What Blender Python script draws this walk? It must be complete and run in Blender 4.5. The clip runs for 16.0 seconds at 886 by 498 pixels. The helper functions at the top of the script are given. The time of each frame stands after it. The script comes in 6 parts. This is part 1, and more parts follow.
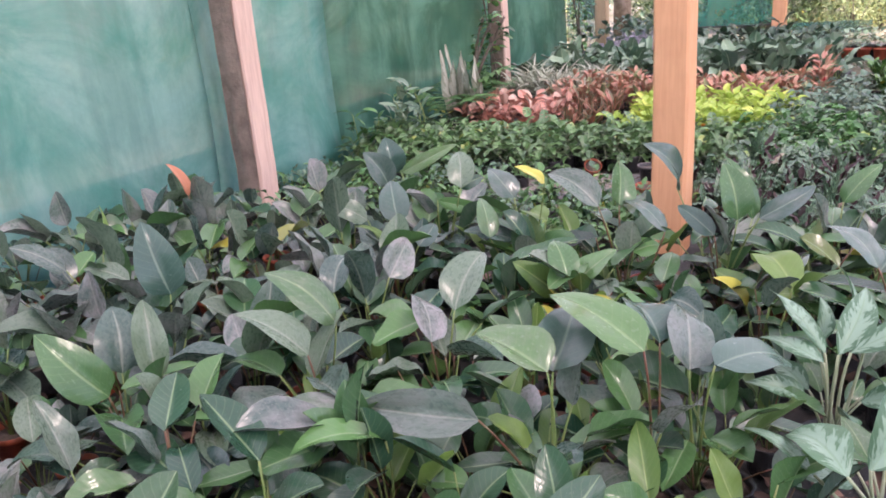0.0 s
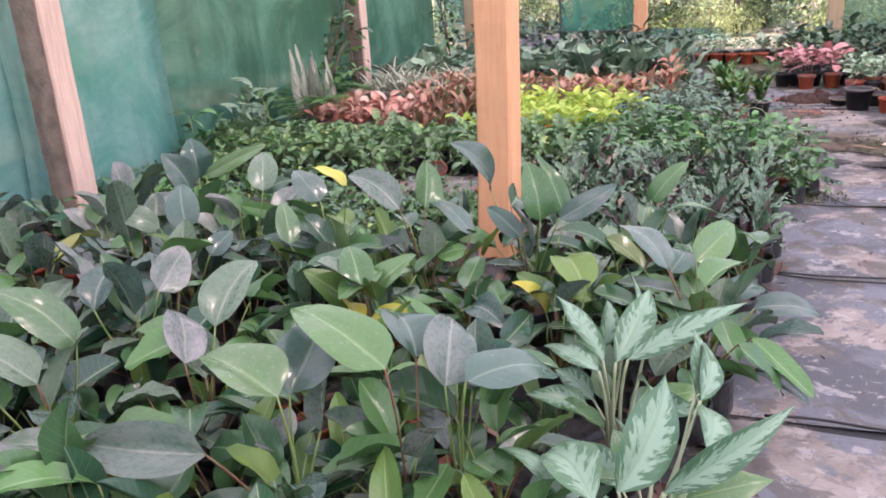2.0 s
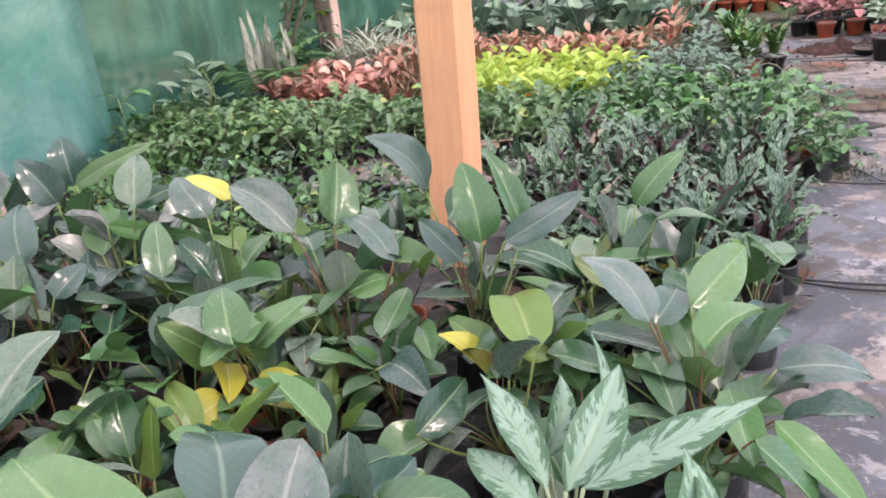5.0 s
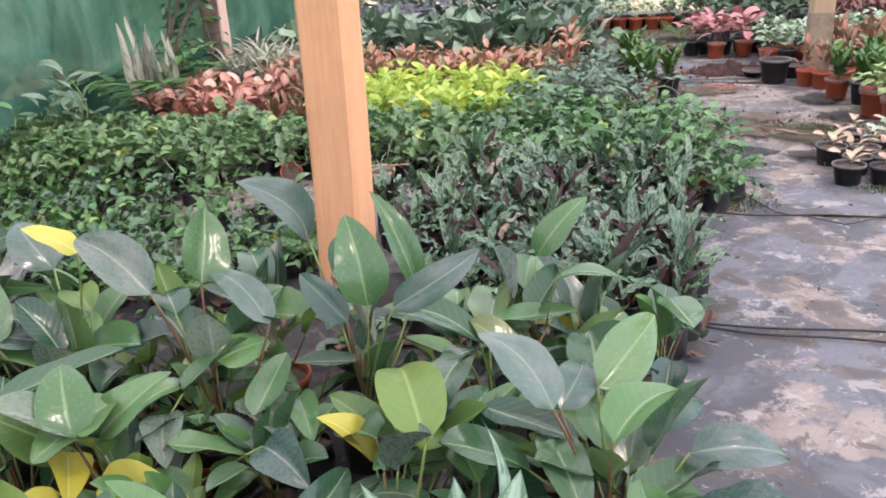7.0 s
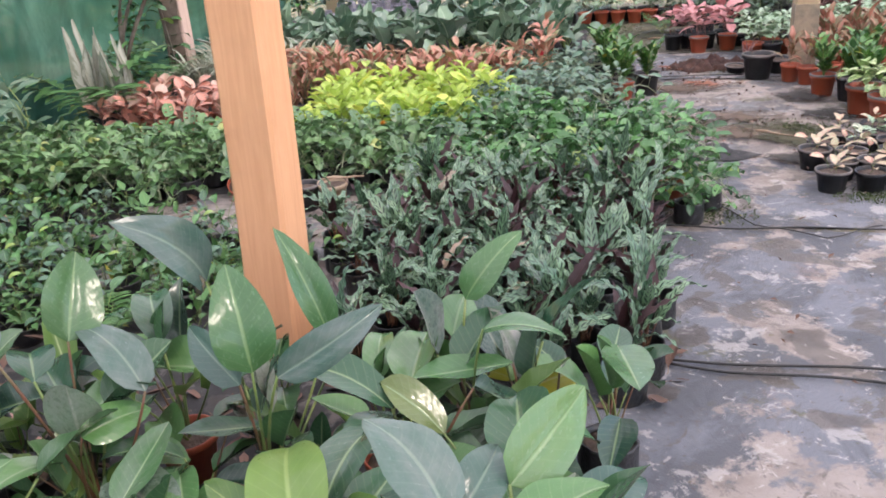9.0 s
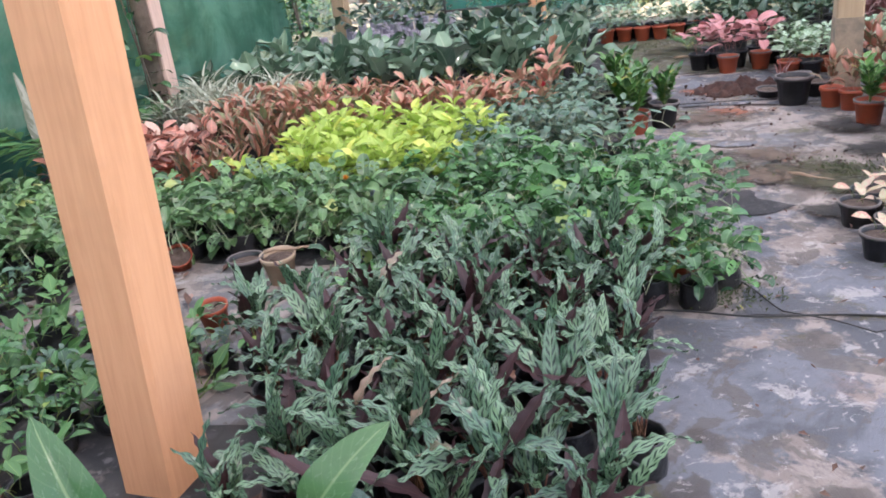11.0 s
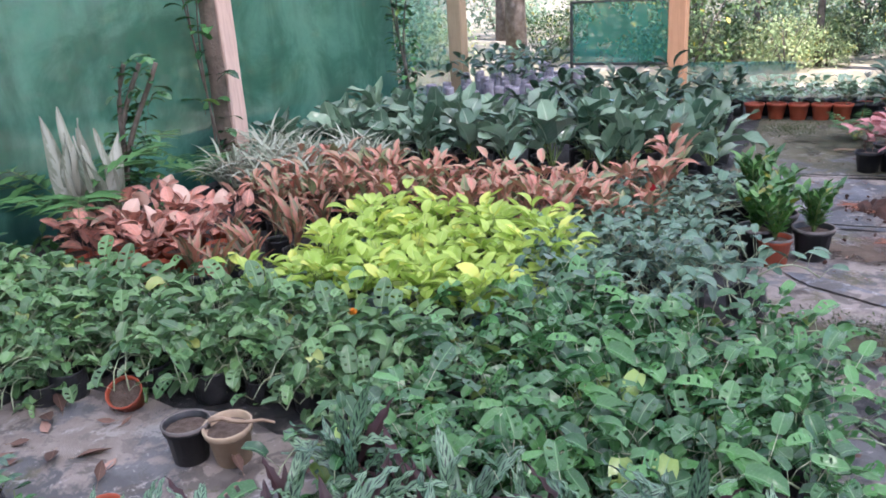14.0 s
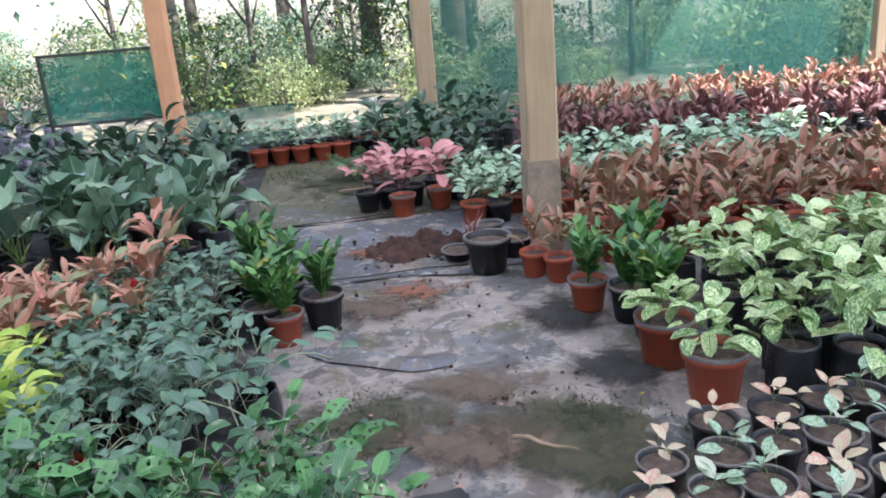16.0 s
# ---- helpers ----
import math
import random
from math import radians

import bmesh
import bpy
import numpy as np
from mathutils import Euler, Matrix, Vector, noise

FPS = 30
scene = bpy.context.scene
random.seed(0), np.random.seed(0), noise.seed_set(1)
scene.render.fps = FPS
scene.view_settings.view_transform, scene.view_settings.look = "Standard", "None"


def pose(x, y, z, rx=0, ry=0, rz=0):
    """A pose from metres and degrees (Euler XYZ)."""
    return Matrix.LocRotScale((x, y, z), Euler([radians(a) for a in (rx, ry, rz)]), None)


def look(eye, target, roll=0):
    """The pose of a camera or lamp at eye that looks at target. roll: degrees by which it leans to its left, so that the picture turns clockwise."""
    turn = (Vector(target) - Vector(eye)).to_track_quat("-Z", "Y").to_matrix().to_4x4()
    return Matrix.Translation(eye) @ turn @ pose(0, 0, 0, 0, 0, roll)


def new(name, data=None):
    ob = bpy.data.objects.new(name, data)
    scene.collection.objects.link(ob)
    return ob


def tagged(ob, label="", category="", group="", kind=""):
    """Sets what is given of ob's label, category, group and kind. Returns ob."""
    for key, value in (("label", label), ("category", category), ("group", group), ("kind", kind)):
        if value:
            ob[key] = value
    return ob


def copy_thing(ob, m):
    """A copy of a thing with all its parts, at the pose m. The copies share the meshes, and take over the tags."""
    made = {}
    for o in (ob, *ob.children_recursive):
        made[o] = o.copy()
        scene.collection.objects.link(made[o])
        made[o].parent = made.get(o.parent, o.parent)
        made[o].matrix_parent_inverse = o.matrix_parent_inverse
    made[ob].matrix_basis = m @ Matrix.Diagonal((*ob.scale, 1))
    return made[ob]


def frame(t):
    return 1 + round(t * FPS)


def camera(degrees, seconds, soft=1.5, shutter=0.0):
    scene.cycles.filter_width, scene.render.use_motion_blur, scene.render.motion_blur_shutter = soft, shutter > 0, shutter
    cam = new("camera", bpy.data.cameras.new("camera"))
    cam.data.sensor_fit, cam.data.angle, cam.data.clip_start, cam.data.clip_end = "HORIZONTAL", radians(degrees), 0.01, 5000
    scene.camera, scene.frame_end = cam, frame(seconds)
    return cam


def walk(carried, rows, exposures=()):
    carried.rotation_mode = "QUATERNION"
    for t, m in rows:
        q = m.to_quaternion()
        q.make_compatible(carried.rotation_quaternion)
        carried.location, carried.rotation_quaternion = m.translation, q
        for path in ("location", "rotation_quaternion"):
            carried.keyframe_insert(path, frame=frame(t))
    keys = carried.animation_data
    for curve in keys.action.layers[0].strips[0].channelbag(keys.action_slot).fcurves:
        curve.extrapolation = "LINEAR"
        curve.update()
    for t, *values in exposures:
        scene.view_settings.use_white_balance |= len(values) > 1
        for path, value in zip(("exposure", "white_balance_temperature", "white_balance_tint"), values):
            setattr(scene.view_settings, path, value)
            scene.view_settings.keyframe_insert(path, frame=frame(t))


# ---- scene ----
cam = camera(57.5, 16.0, 1.8)
STOPS = 1.45
PATH = [
    (0, (0.167, 0.102, 1.551), (0.114, 1.994, 0.907), -4.8),
    (0.5, (0.178, 0.098, 1.526), (0.276, 1.987, 0.876), -3.7),
    (1, (0.28, 0.148, 1.502), (0.481, 2.026, 0.844), -2.9),
    (1.5, (0.463, 0.253, 1.487), (0.664, 2.133, 0.836), -3.2),
    (2, (0.564, 0.3, 1.451), (0.764, 2.181, 0.803), -3.5),
    (2.5, (0.598, 0.507, 1.437), (0.802, 2.385, 0.779), -3.2),
    (3, (0.578, 0.66, 1.451), (0.789, 2.532, 0.781), -1.6),
    (3.5, (0.601, 0.717, 1.417), (0.81, 2.589, 0.746), -1.8),
    (4, (0.729, 0.851, 1.368), (0.929, 2.716, 0.676), -5.3),
    (4.5, (0.839, 0.953, 1.36), (0.971, 2.823, 0.664), -5.7),
    (5, (0.952, 1.066, 1.363), (1.109, 2.919, 0.629), -6.0),
    (5.2, (0.963, 1.115, 1.367), (1.226, 2.947, 0.608), -4.4),
    (7.3, (1.076, 1.33, 1.41), (1.472, 3.145, 0.669), -3.6),
    (7.5, (1.107, 1.325, 1.402), (1.403, 3.161, 0.667), -4.6),
    (8, (1.206, 1.381, 1.364), (1.488, 3.215, 0.616), -5.0),
    (8.5, (1.273, 1.524, 1.379), (1.614, 3.339, 0.612), -4.8),
    (8.7, (1.282, 1.55, 1.398), (1.689, 3.352, 0.633), -4.3),
    (10.8, (1.804, 2.166, 1.37), (2.1, 4.002, 0.647), -6.6),
    (11, (1.849, 2.235, 1.389), (2.146, 4.071, 0.669), -6.8),
    (11.5, (2.022, 2.466, 1.409), (2.23, 4.323, 0.697), -7.5),
    (12, (2.131, 2.628, 1.459), (2.158, 4.51, 0.781), -4.3),
    (12.5, (2.169, 2.83, 1.457), (2.156, 4.719, 0.8), -1.9),
    (13, (2.189, 3.036, 1.473), (2.181, 4.926, 0.82), -2.5),
    (13.5, (2.277, 3.202, 1.467), (2.268, 5.096, 0.827), -3.0),
    (14, (2.4, 3.373, 1.475), (2.395, 5.271, 0.844), -3.4),
    (14.5, (2.477, 3.552, 1.456), (2.683, 5.434, 0.811), -2.4),
    (14.7, (2.47, 3.623, 1.473), (2.851, 5.474, 0.816), -1.5),
    (14.8, (2.482, 3.66, 1.475), (2.926, 5.497, 0.82), -1.7),
    (15, (2.535, 3.764, 1.461), (3.112, 5.558, 0.793), -1.8),
    (15.5, (2.643, 3.846, 1.482), (3.472, 5.535, 0.804), -4.9),
    (16, (2.892, 3.967, 1.481), (3.902, 5.58, 0.868), -4.8),
]
walk(cam, [(t, look(eye, target, roll)) for t, eye, target, roll in PATH], [(0, STOPS + 0.45, 6800, 35), (3.5, STOPS + 0.5, 6900, 30), (4.6, STOPS + 0.62, 7050, 28), (8.0, STOPS + 0.5, 6950, 24), (11, STOPS + 0.4, 6500, 22), (12.5, STOPS + 0.24, 5900, 25), (14.5, STOPS + 0.29, 6000, 21), (16, STOPS + 0.1, 6000, 15)])

# world, sun and roof light
PHI = -26.86
GRID = Matrix.Rotation(radians(PHI), 4, "Z")


def W(u, v, z=0.0):
    """A place of the building's own grid (u across the path, v along it) in the world."""
    return GRID @ Vector((u, v, z))


def at(u, v, z=0.0, turn=0.0, size=1.0, lean=0.0):
    """A pose on the building's grid."""
    return Matrix.Translation(W(u, v, z)) @ pose(0, 0, 0, lean, 0, turn + PHI) @ Matrix.Diagonal((size, size, size, 1))


SUN_AZ, SUN_EL = (0.62, -0.78), 52.0
world = bpy.data.worlds.new("sky")
scene.world = world
world.use_nodes = True
wn = world.node_tree.nodes
sky = wn.new("ShaderNodeTexSky")
sky.sky_type, sky.sun_disc = "NISHITA", False
sky.sun_elevation, sky.sun_rotation = radians(SUN_EL), math.atan2(SUN_AZ[0], SUN_AZ[1])
world.node_tree.links.new(sky.outputs[0], wn["Background"].inputs[0])
wn["Background"].inputs[1].default_value = 0.15
sun = new("sun", bpy.data.lights.new("sun", "SUN"))
sun.data.energy, sun.data.angle, sun.data.color = 5.0, radians(0.6), (1.0, 0.93, 0.82)
sun.matrix_world = look((0, 0, 30), (-SUN_AZ[0] * 30 / math.tan(radians(SUN_EL)), -SUN_AZ[1] * 30 / math.tan(radians(SUN_EL)), 0))


# ---- materials ----
class Nodes:
    """Short hand for a node material."""

    def __init__(self, name):
        self.mat = bpy.data.materials.new(name)
        self.mat.use_nodes = True
        self.tree = self.mat.node_tree
        self.bsdf = self.tree.nodes["Principled BSDF"]
        self.out = self.tree.nodes["Material Output"]

    def node(self, kind, **values):
        n = self.tree.nodes.new(kind)
        for key, value in values.items():
            n.inputs[key.replace("_", " ")].default_value = value
        return n

    def link(self, a, b):
        self.tree.links.new(a, b)

    def math(self, op, a, b=0.0, c=0.0, clamp=False):
        n = self.tree.nodes.new("ShaderNodeMath")
        n.operation, n.use_clamp = op, clamp
        for i, value in enumerate((a, b, c)):
            if isinstance(value, (int, float)):
                n.inputs[i].default_value = value
            else:
                self.link(value, n.inputs[i])
        return n.outputs[0]

    def step(self, x, low, high):
        n = self.tree.nodes.new("ShaderNodeMapRange")
        n.interpolation_type = "SMOOTHSTEP"
        self.link(x, n.inputs[0])
        n.inputs[1].default_value, n.inputs[2].default_value = low, high
        return n.outputs[0]

    def mix(self, fac, a, b, blend="MIX"):
        n = self.tree.nodes.new("ShaderNodeMix")
        n.data_type, n.blend_type = "RGBA", blend
        for i, value in ((0, fac), (6, a), (7, b)):
            if isinstance(value, (int, float)):
                n.inputs[i].default_value = value
            elif isinstance(value, tuple):
                n.inputs[i].default_value = (*value, 1.0)
            else:
                self.link(value, n.inputs[i])
        return n.outputs[2]

    def noise(self, scale, detail=3.0, where=None, rough=0.55, warp=0.0):
        n = self.node("ShaderNodeTexNoise", Scale=scale, Detail=detail, Roughness=rough, Distortion=warp)
        if where is not None:
            self.link(where, n.inputs["Vector"])
        return n.outputs["Fac"]

    def place(self):
        return self.node("ShaderNodeTexCoord").outputs["Object"]

    def bump(self, height, strength=0.3, distance=0.01):
        n = self.node("ShaderNodeBump", Strength=strength, Distance=distance)
        self.link(height, n.inputs["Height"])
        self.link(n.outputs[0], self.bsdf.inputs["Normal"])
        return n.outputs[0]

    def color(self, value):
        self.link(value, self.bsdf.inputs["Base Color"])


def leaf_material(name, base, light, vein, rough=0.4, pattern="plain", accent=(1, 1, 1), old=(0.45, 0.4, 0.05), old_share=0.05, island=True, glow=0.1, vein_mask=0.6, dust=0.0):
    """A leaf: midrib and side veins by its own length and width, young and old leaves by chance."""
    m = Nodes(name)
    uv = m.node("ShaderNodeUVMap").outputs[0]
    xyz = m.node("ShaderNodeSeparateXYZ")
    m.link(uv, xyz.inputs[0])
    along = xyz.outputs[1]
    side = m.math("ABSOLUTE", m.math("MULTIPLY_ADD", xyz.outputs[0], 2.0, -1.0))
    chance = m.node("ShaderNodeNewGeometry").outputs["Random Per Island"] if island else m.node("ShaderNodeObjectInfo").outputs["Random"]
    spread = m.node("ShaderNodeCombineXYZ")
    m.link(m.math("MULTIPLY", chance, 37.0), spread.inputs[2])
    where = m.node("ShaderNodeVectorMath")
    where.operation = "ADD"
    m.link(uv, where.inputs[0])
    m.link(spread.outputs[0], where.inputs[1])
    where = where.outputs[0]
    tone = m.mix(m.math("FRACT", m.math("MULTIPLY", chance, 7.31)), base, light)
    tone = m.mix(m.math("MULTIPLY", m.noise(5.0, 3.0, where), 0.35), tone, tuple(0.6 * c for c in base))
    rise = m.math("SUBTRACT", along, m.math("MULTIPLY", side, 0.2))
    if pattern == "rattle":
        patch = m.math("SINE", m.math("MULTIPLY", rise, 50.0))
        patch = m.math("MULTIPLY", m.step(patch, 0.0, 0.35), m.math("MULTIPLY", m.step(side, 0.05, 0.14), m.math("SUBTRACT", 1.0, m.step(side, 0.5, 0.72))))
        tone = m.mix(patch, tone, accent)
        edge = m.step(side, 0.86, 0.97)
        tone = m.mix(m.math("MULTIPLY", edge, 0.7), tone, accent)
    elif pattern == "silver":
        streak = m.node("ShaderNodeCombineXYZ")
        m.link(m.math("MULTIPLY", side, 2.2), streak.inputs[0])
        m.link(m.math("MULTIPLY", rise, 15.0), streak.inputs[1])
        m.link(m.math("MULTIPLY_ADD", xyz.outputs[0], 1.5, m.math("MULTIPLY", chance, 37.0)), streak.inputs[2])
        blot = m.step(m.math("ADD", m.noise(1.0, 4.0, streak.outputs[0], 0.6, 0.4), m.math("MULTIPLY", side, -0.34)), 0.25, 0.37)
        tone = m.mix(blot, tone, accent)
    elif pattern == "flush":
        blot = m.step(m.math("ADD", m.noise(6.0, 3.0, where, 0.6, 0.6), m.math("ADD", m.math("MULTIPLY", side, -0.25), m.math("MULTIPLY", m.math("FRACT", m.math("MULTIPLY", chance, 13.3)), 0.3))), 0.36, 0.62)
        tone = m.mix(blot, tone, accent)
    elif pattern == "marble":
        blot = m.step(m.math("ADD", m.noise(5.0, 5.0, where, 0.65, 1.8), m.math("MULTIPLY", m.math("FRACT", m.math("MULTIPLY", chance, 17.9)), 0.16)), 0.54, 0.62)
        tone = m.mix(blot, tone, accent)
    aged = m.step(chance, 1.0 - old_share - 0.005, 1.0 - old_share)
    tone = m.mix(aged, tone, old)
    rib = m.math("SUBTRACT", 1.0, m.step(side, 0.02, 0.09))
    ribs = m.math("SINE", m.math("MULTIPLY", rise, 62.0))
    fine = m.step(ribs, 0.86, 1.0)
    tone = m.mix(m.math("MULTIPLY", rib, vein_mask), tone, vein)
    tone = m.mix(m.math("MULTIPLY", fine, 0.18 * vein_mask), tone, vein)
    # grey film: dust, with the sky's pale sheen also put into the colour
    if dust:
        dust_sheen = m.math("MULTIPLY", m.step(m.noise(2.0, 5.0, where, 0.7), 0.3, 0.7), m.step(m.math("FRACT", m.math("MULTIPLY", chance, 23.7)), 0.35, 0.95))
        tone = m.mix(m.math("MULTIPLY", dust_sheen, 0.8 * dust), tone, (0.335, 0.31, 0.31))
        speck = m.step(m.noise(46.0, 2.0, where, 0.6), 0.62, 0.7)
        tone = m.mix(m.math("MULTIPLY", speck, 0.3 * dust), tone, (0.5, 0.47, 0.45))
    m.color(tone)
    m.link(m.math("ADD", m.math("MULTIPLY", m.noise(14.0, 3.0, where), 0.25), rough - 0.1), m.bsdf.inputs["Roughness"])
    m.bsdf.inputs["Specular IOR Level"].default_value = 0.5
    m.bump(m.math("ADD", m.math("MULTIPLY", ribs, 0.045), m.math("SUBTRACT", m.noise(6.0, 2.0, where), m.math("MULTIPLY", rib, 0.8))), 0.3, 0.004)
    through_light = m.node("ShaderNodeBsdfTranslucent")
    m.link(tone, through_light.inputs[0])
    both = m.node("ShaderNodeMixShader")
    both.inputs[0].default_value = glow
    m.link(m.bsdf.outputs[0], both.inputs[1])
    m.link(through_light.outputs[0], both.inputs[2])
    m.link(both.outputs[0], m.out.inputs[0])
    return m.mat


def plain(name, color, rough=0.7, second=None, scale=8.0, bump=0.2, metal=0.0, detail=4.0, chance=0.0):
    """A surface of one colour with worn blotches of a second one and a fine grain."""
    m = Nodes(name)
    where = m.place()
    second = second or tuple(0.55 * c for c in color)
    tone = m.mix(m.step(m.noise(scale, detail, where, 0.62), 0.35, 0.7), color, second)
    tone = m.mix(m.math("MULTIPLY", m.noise(scale * 9.0, 3.0, where), 0.35), tone, tuple(0.5 * c for c in color))
    if chance:
        rnd = m.node("ShaderNodeObjectInfo").outputs["Random"]
        tone = m.mix(m.math("MULTIPLY", rnd, chance), tone, tuple(0.35 * c for c in color))
    m.color(tone)
    m.bsdf.inputs["Roughness"].default_value = rough
    m.bsdf.inputs["Metallic"].default_value = metal
    m.bump(m.noise(scale * 6.0, 4.0, where), bump, 0.01)
    return m.mat


def timber_material(name, color, second, knots=True):
    m = Nodes(name)
    where = m.node("ShaderNodeMapping")
    where.inputs["Scale"].default_value = (1.0, 1.0, 0.06)
    m.link(m.place(), where.inputs[0])
    grain = m.noise(55.0, 4.0, where.outputs[0], 0.6, 0.6)
    broad = m.noise(3.0, 4.0, m.place(), 0.6)
    tone = m.mix(m.step(grain, 0.3, 0.75), color, second)
    tone = m.mix(m.math("MULTIPLY", m.step(broad, 0.45, 0.75), 0.25), tone, tuple(0.6 * c for c in second))
    m.color(tone)
    m.bsdf.inputs["Roughness"].default_value = 0.75
    m.bump(m.math("ADD", grain, m.math("MULTIPLY", broad, 0.5)), 0.35, 0.006)
    return m.mat


def net_material(name, color, open_share, second):
    """Woven shade net: part of the light goes straight through between the threads."""
    m = Nodes(name)
    where = m.place()
    # mottling and streaks put tree shadows and sunlit leaves into the cloth colour
    tone = m.mix(m.step(m.noise(1.1, 8.0, where, 0.62, 0.9), 0.38, 0.62), color, second)
    tall = m.node("ShaderNodeMapping")
    tall.inputs["Scale"].default_value = (1.0, 1.0, 0.12)
    m.link(where, tall.inputs[0])
    tone = m.mix(m.math("MULTIPLY", m.step(m.noise(4.5, 5.0, tall.outputs[0], 0.6), 0.45, 0.7), 0.35), tone, tuple(0.5 * c for c in color))
    tone = m.mix(m.math("MULTIPLY", m.noise(20.0, 5.0, where, 0.7), 0.4), tone, tuple(0.55 * c for c in color))
    m.color(tone)
    m.bsdf.inputs["Roughness"].default_value = 0.55
    lit = m.node("ShaderNodeBsdfTranslucent")
    m.link(tone, lit.inputs[0])
    cloth = m.node("ShaderNodeMixShader")
    cloth.inputs[0].default_value = 0.45
    m.link(m.bsdf.outputs[0], cloth.inputs[1])
    m.link(lit.outputs[0], cloth.inputs[2])
    hole = m.node("ShaderNodeBsdfTransparent")
    both = m.node("ShaderNodeMixShader")
    m.link(m.math("MULTIPLY_ADD", m.noise(1.7, 5.0, where, 0.65), 1.2 * open_share, 0.4 * open_share), both.inputs[0])
    m.link(cloth.outputs[0], both.inputs[1])
    m.link(hole.outputs[0], both.inputs[2])
    m.link(both.outputs[0], m.out.inputs[0])
    return m.mat


def mat_material(name, cloth, dirt_share=0.5, algae=0.35, black=0.0):
    """Woven weed mat, trodden: pale sand, dark wet blots and green algae on grey cloth."""
    m = Nodes(name)
    where = m.place()
    weave = m.node("ShaderNodeTexWave", Scale=110.0, Distortion=0.4)
    m.link(where, weave.inputs[0])
    tone = m.mix(m.math("MULTIPLY", weave.outputs["Fac"], 0.25), cloth, tuple(0.6 * c for c in cloth))
    tone = m.mix(m.step(m.noise(1.6, 6.0, where, 0.62, 0.5), 0.45, 0.55), tone, tuple(0.55 * c for c in cloth))
    sand = m.step(m.noise(1.9, 8.0, where, 0.68, 0.2), 0.60 - 0.2 * dirt_share, 0.65 - 0.2 * dirt_share)
    earth = m.mix(m.step(m.noise(5.0, 5.0, where, 0.65), 0.4, 0.65), (0.34, 0.29, 0.26), (0.235, 0.195, 0.17))
    tone = m.mix(m.math("MULTIPLY", sand, 0.85), tone, earth)
    pale = m.step(m.noise(5.3, 7.0, where, 0.7, 0.5), 0.57, 0.62)
    tone = m.mix(m.math("MULTIPLY", pale, 0.6), tone, (0.42, 0.395, 0.38))
    blot = m.step(m.noise(3.3, 6.0, where, 0.6, 1.0), 0.56, 0.59)
    tone = m.mix(m.math("MULTIPLY", blot, 0.75), tone, (0.11, 0.098, 0.09))
    wet = m.node("ShaderNodeTexVoronoi", Scale=3.4, Randomness=1.0)
    bent = m.node("ShaderNodeVectorMath")
    bent.operation = "ADD"
    push = m.node("ShaderNodeTexNoise", Scale=4.0, Detail=4.0)
    m.link(where, push.inputs["Vector"])
    shrink = m.node("ShaderNodeVectorMath")
    shrink.operation = "SCALE"
    shrink.inputs["Scale"].default_value = 0.35
    m.link(push.outputs["Color"], shrink.inputs[0])
    m.link(where, bent.inputs[0])
    m.link(shrink.outputs[0], bent.inputs[1])
    m.link(bent.outputs[0], wet.inputs["Vector"])
    spot = m.math("MULTIPLY", m.math("SUBTRACT", 1.0, m.step(wet.outputs["Distance"], 0.26, 0.31)), m.step(m.noise(1.3, 3.0, where), 0.4, 0.5))
    tone = m.mix(m.math("MULTIPLY", spot, 0.75), tone, (0.075, 0.062, 0.055))
    red = m.step(m.noise(1.7, 6.0, where, 0.7, 0.2), 0.6, 0.75)
    tone = m.mix(m.math("MULTIPLY", red, 0.3), tone, (0.33, 0.19, 0.13))
    green = m.step(m.noise(1.25, 8.0, where, 0.76, 0.15), 0.66 - 0.2 * algae, 0.72 - 0.2 * algae)
    tone = m.mix(m.math("MULTIPLY", green, 0.8), tone, m.mix(m.noise(9.0, 4.0, where), (0.05, 0.062, 0.022), (0.15, 0.125, 0.07)))
    scuff = m.step(m.noise(13.0, 7.0, where, 0.72, 0.6), 0.54, 0.6)
    tone = m.mix(m.math("MULTIPLY", scuff, 0.5), tone, (0.115, 0.105, 0.10))
    chalk = m.step(m.noise(19.0, 6.0, where, 0.7, 0.8), 0.6, 0.66)
    tone = m.mix(m.math("MULTIPLY", chalk, 0.55), tone, (0.48, 0.45, 0.43))
    fleck = m.step(m.noise(42.0, 3.0, where, 0.6), 0.66, 0.72)
    tone = m.mix(m.math("MULTIPLY", fleck, 0.6), tone, (0.09, 0.06, 0.04))
    if black:
        tone = m.mix(black, tone, (0.02, 0.021, 0.024))
    m.color(tone)
    m.link(m.math("SUBTRACT", 0.85, m.math("MULTIPLY", spot, 0.4)), m.bsdf.inputs["Roughness"])
    m.bump(m.math("ADD", m.math("MULTIPLY", weave.outputs["Fac"], 0.2), m.noise(7.0, 6.0, where, 0.65)), 0.5, 0.012)
    return m.mat


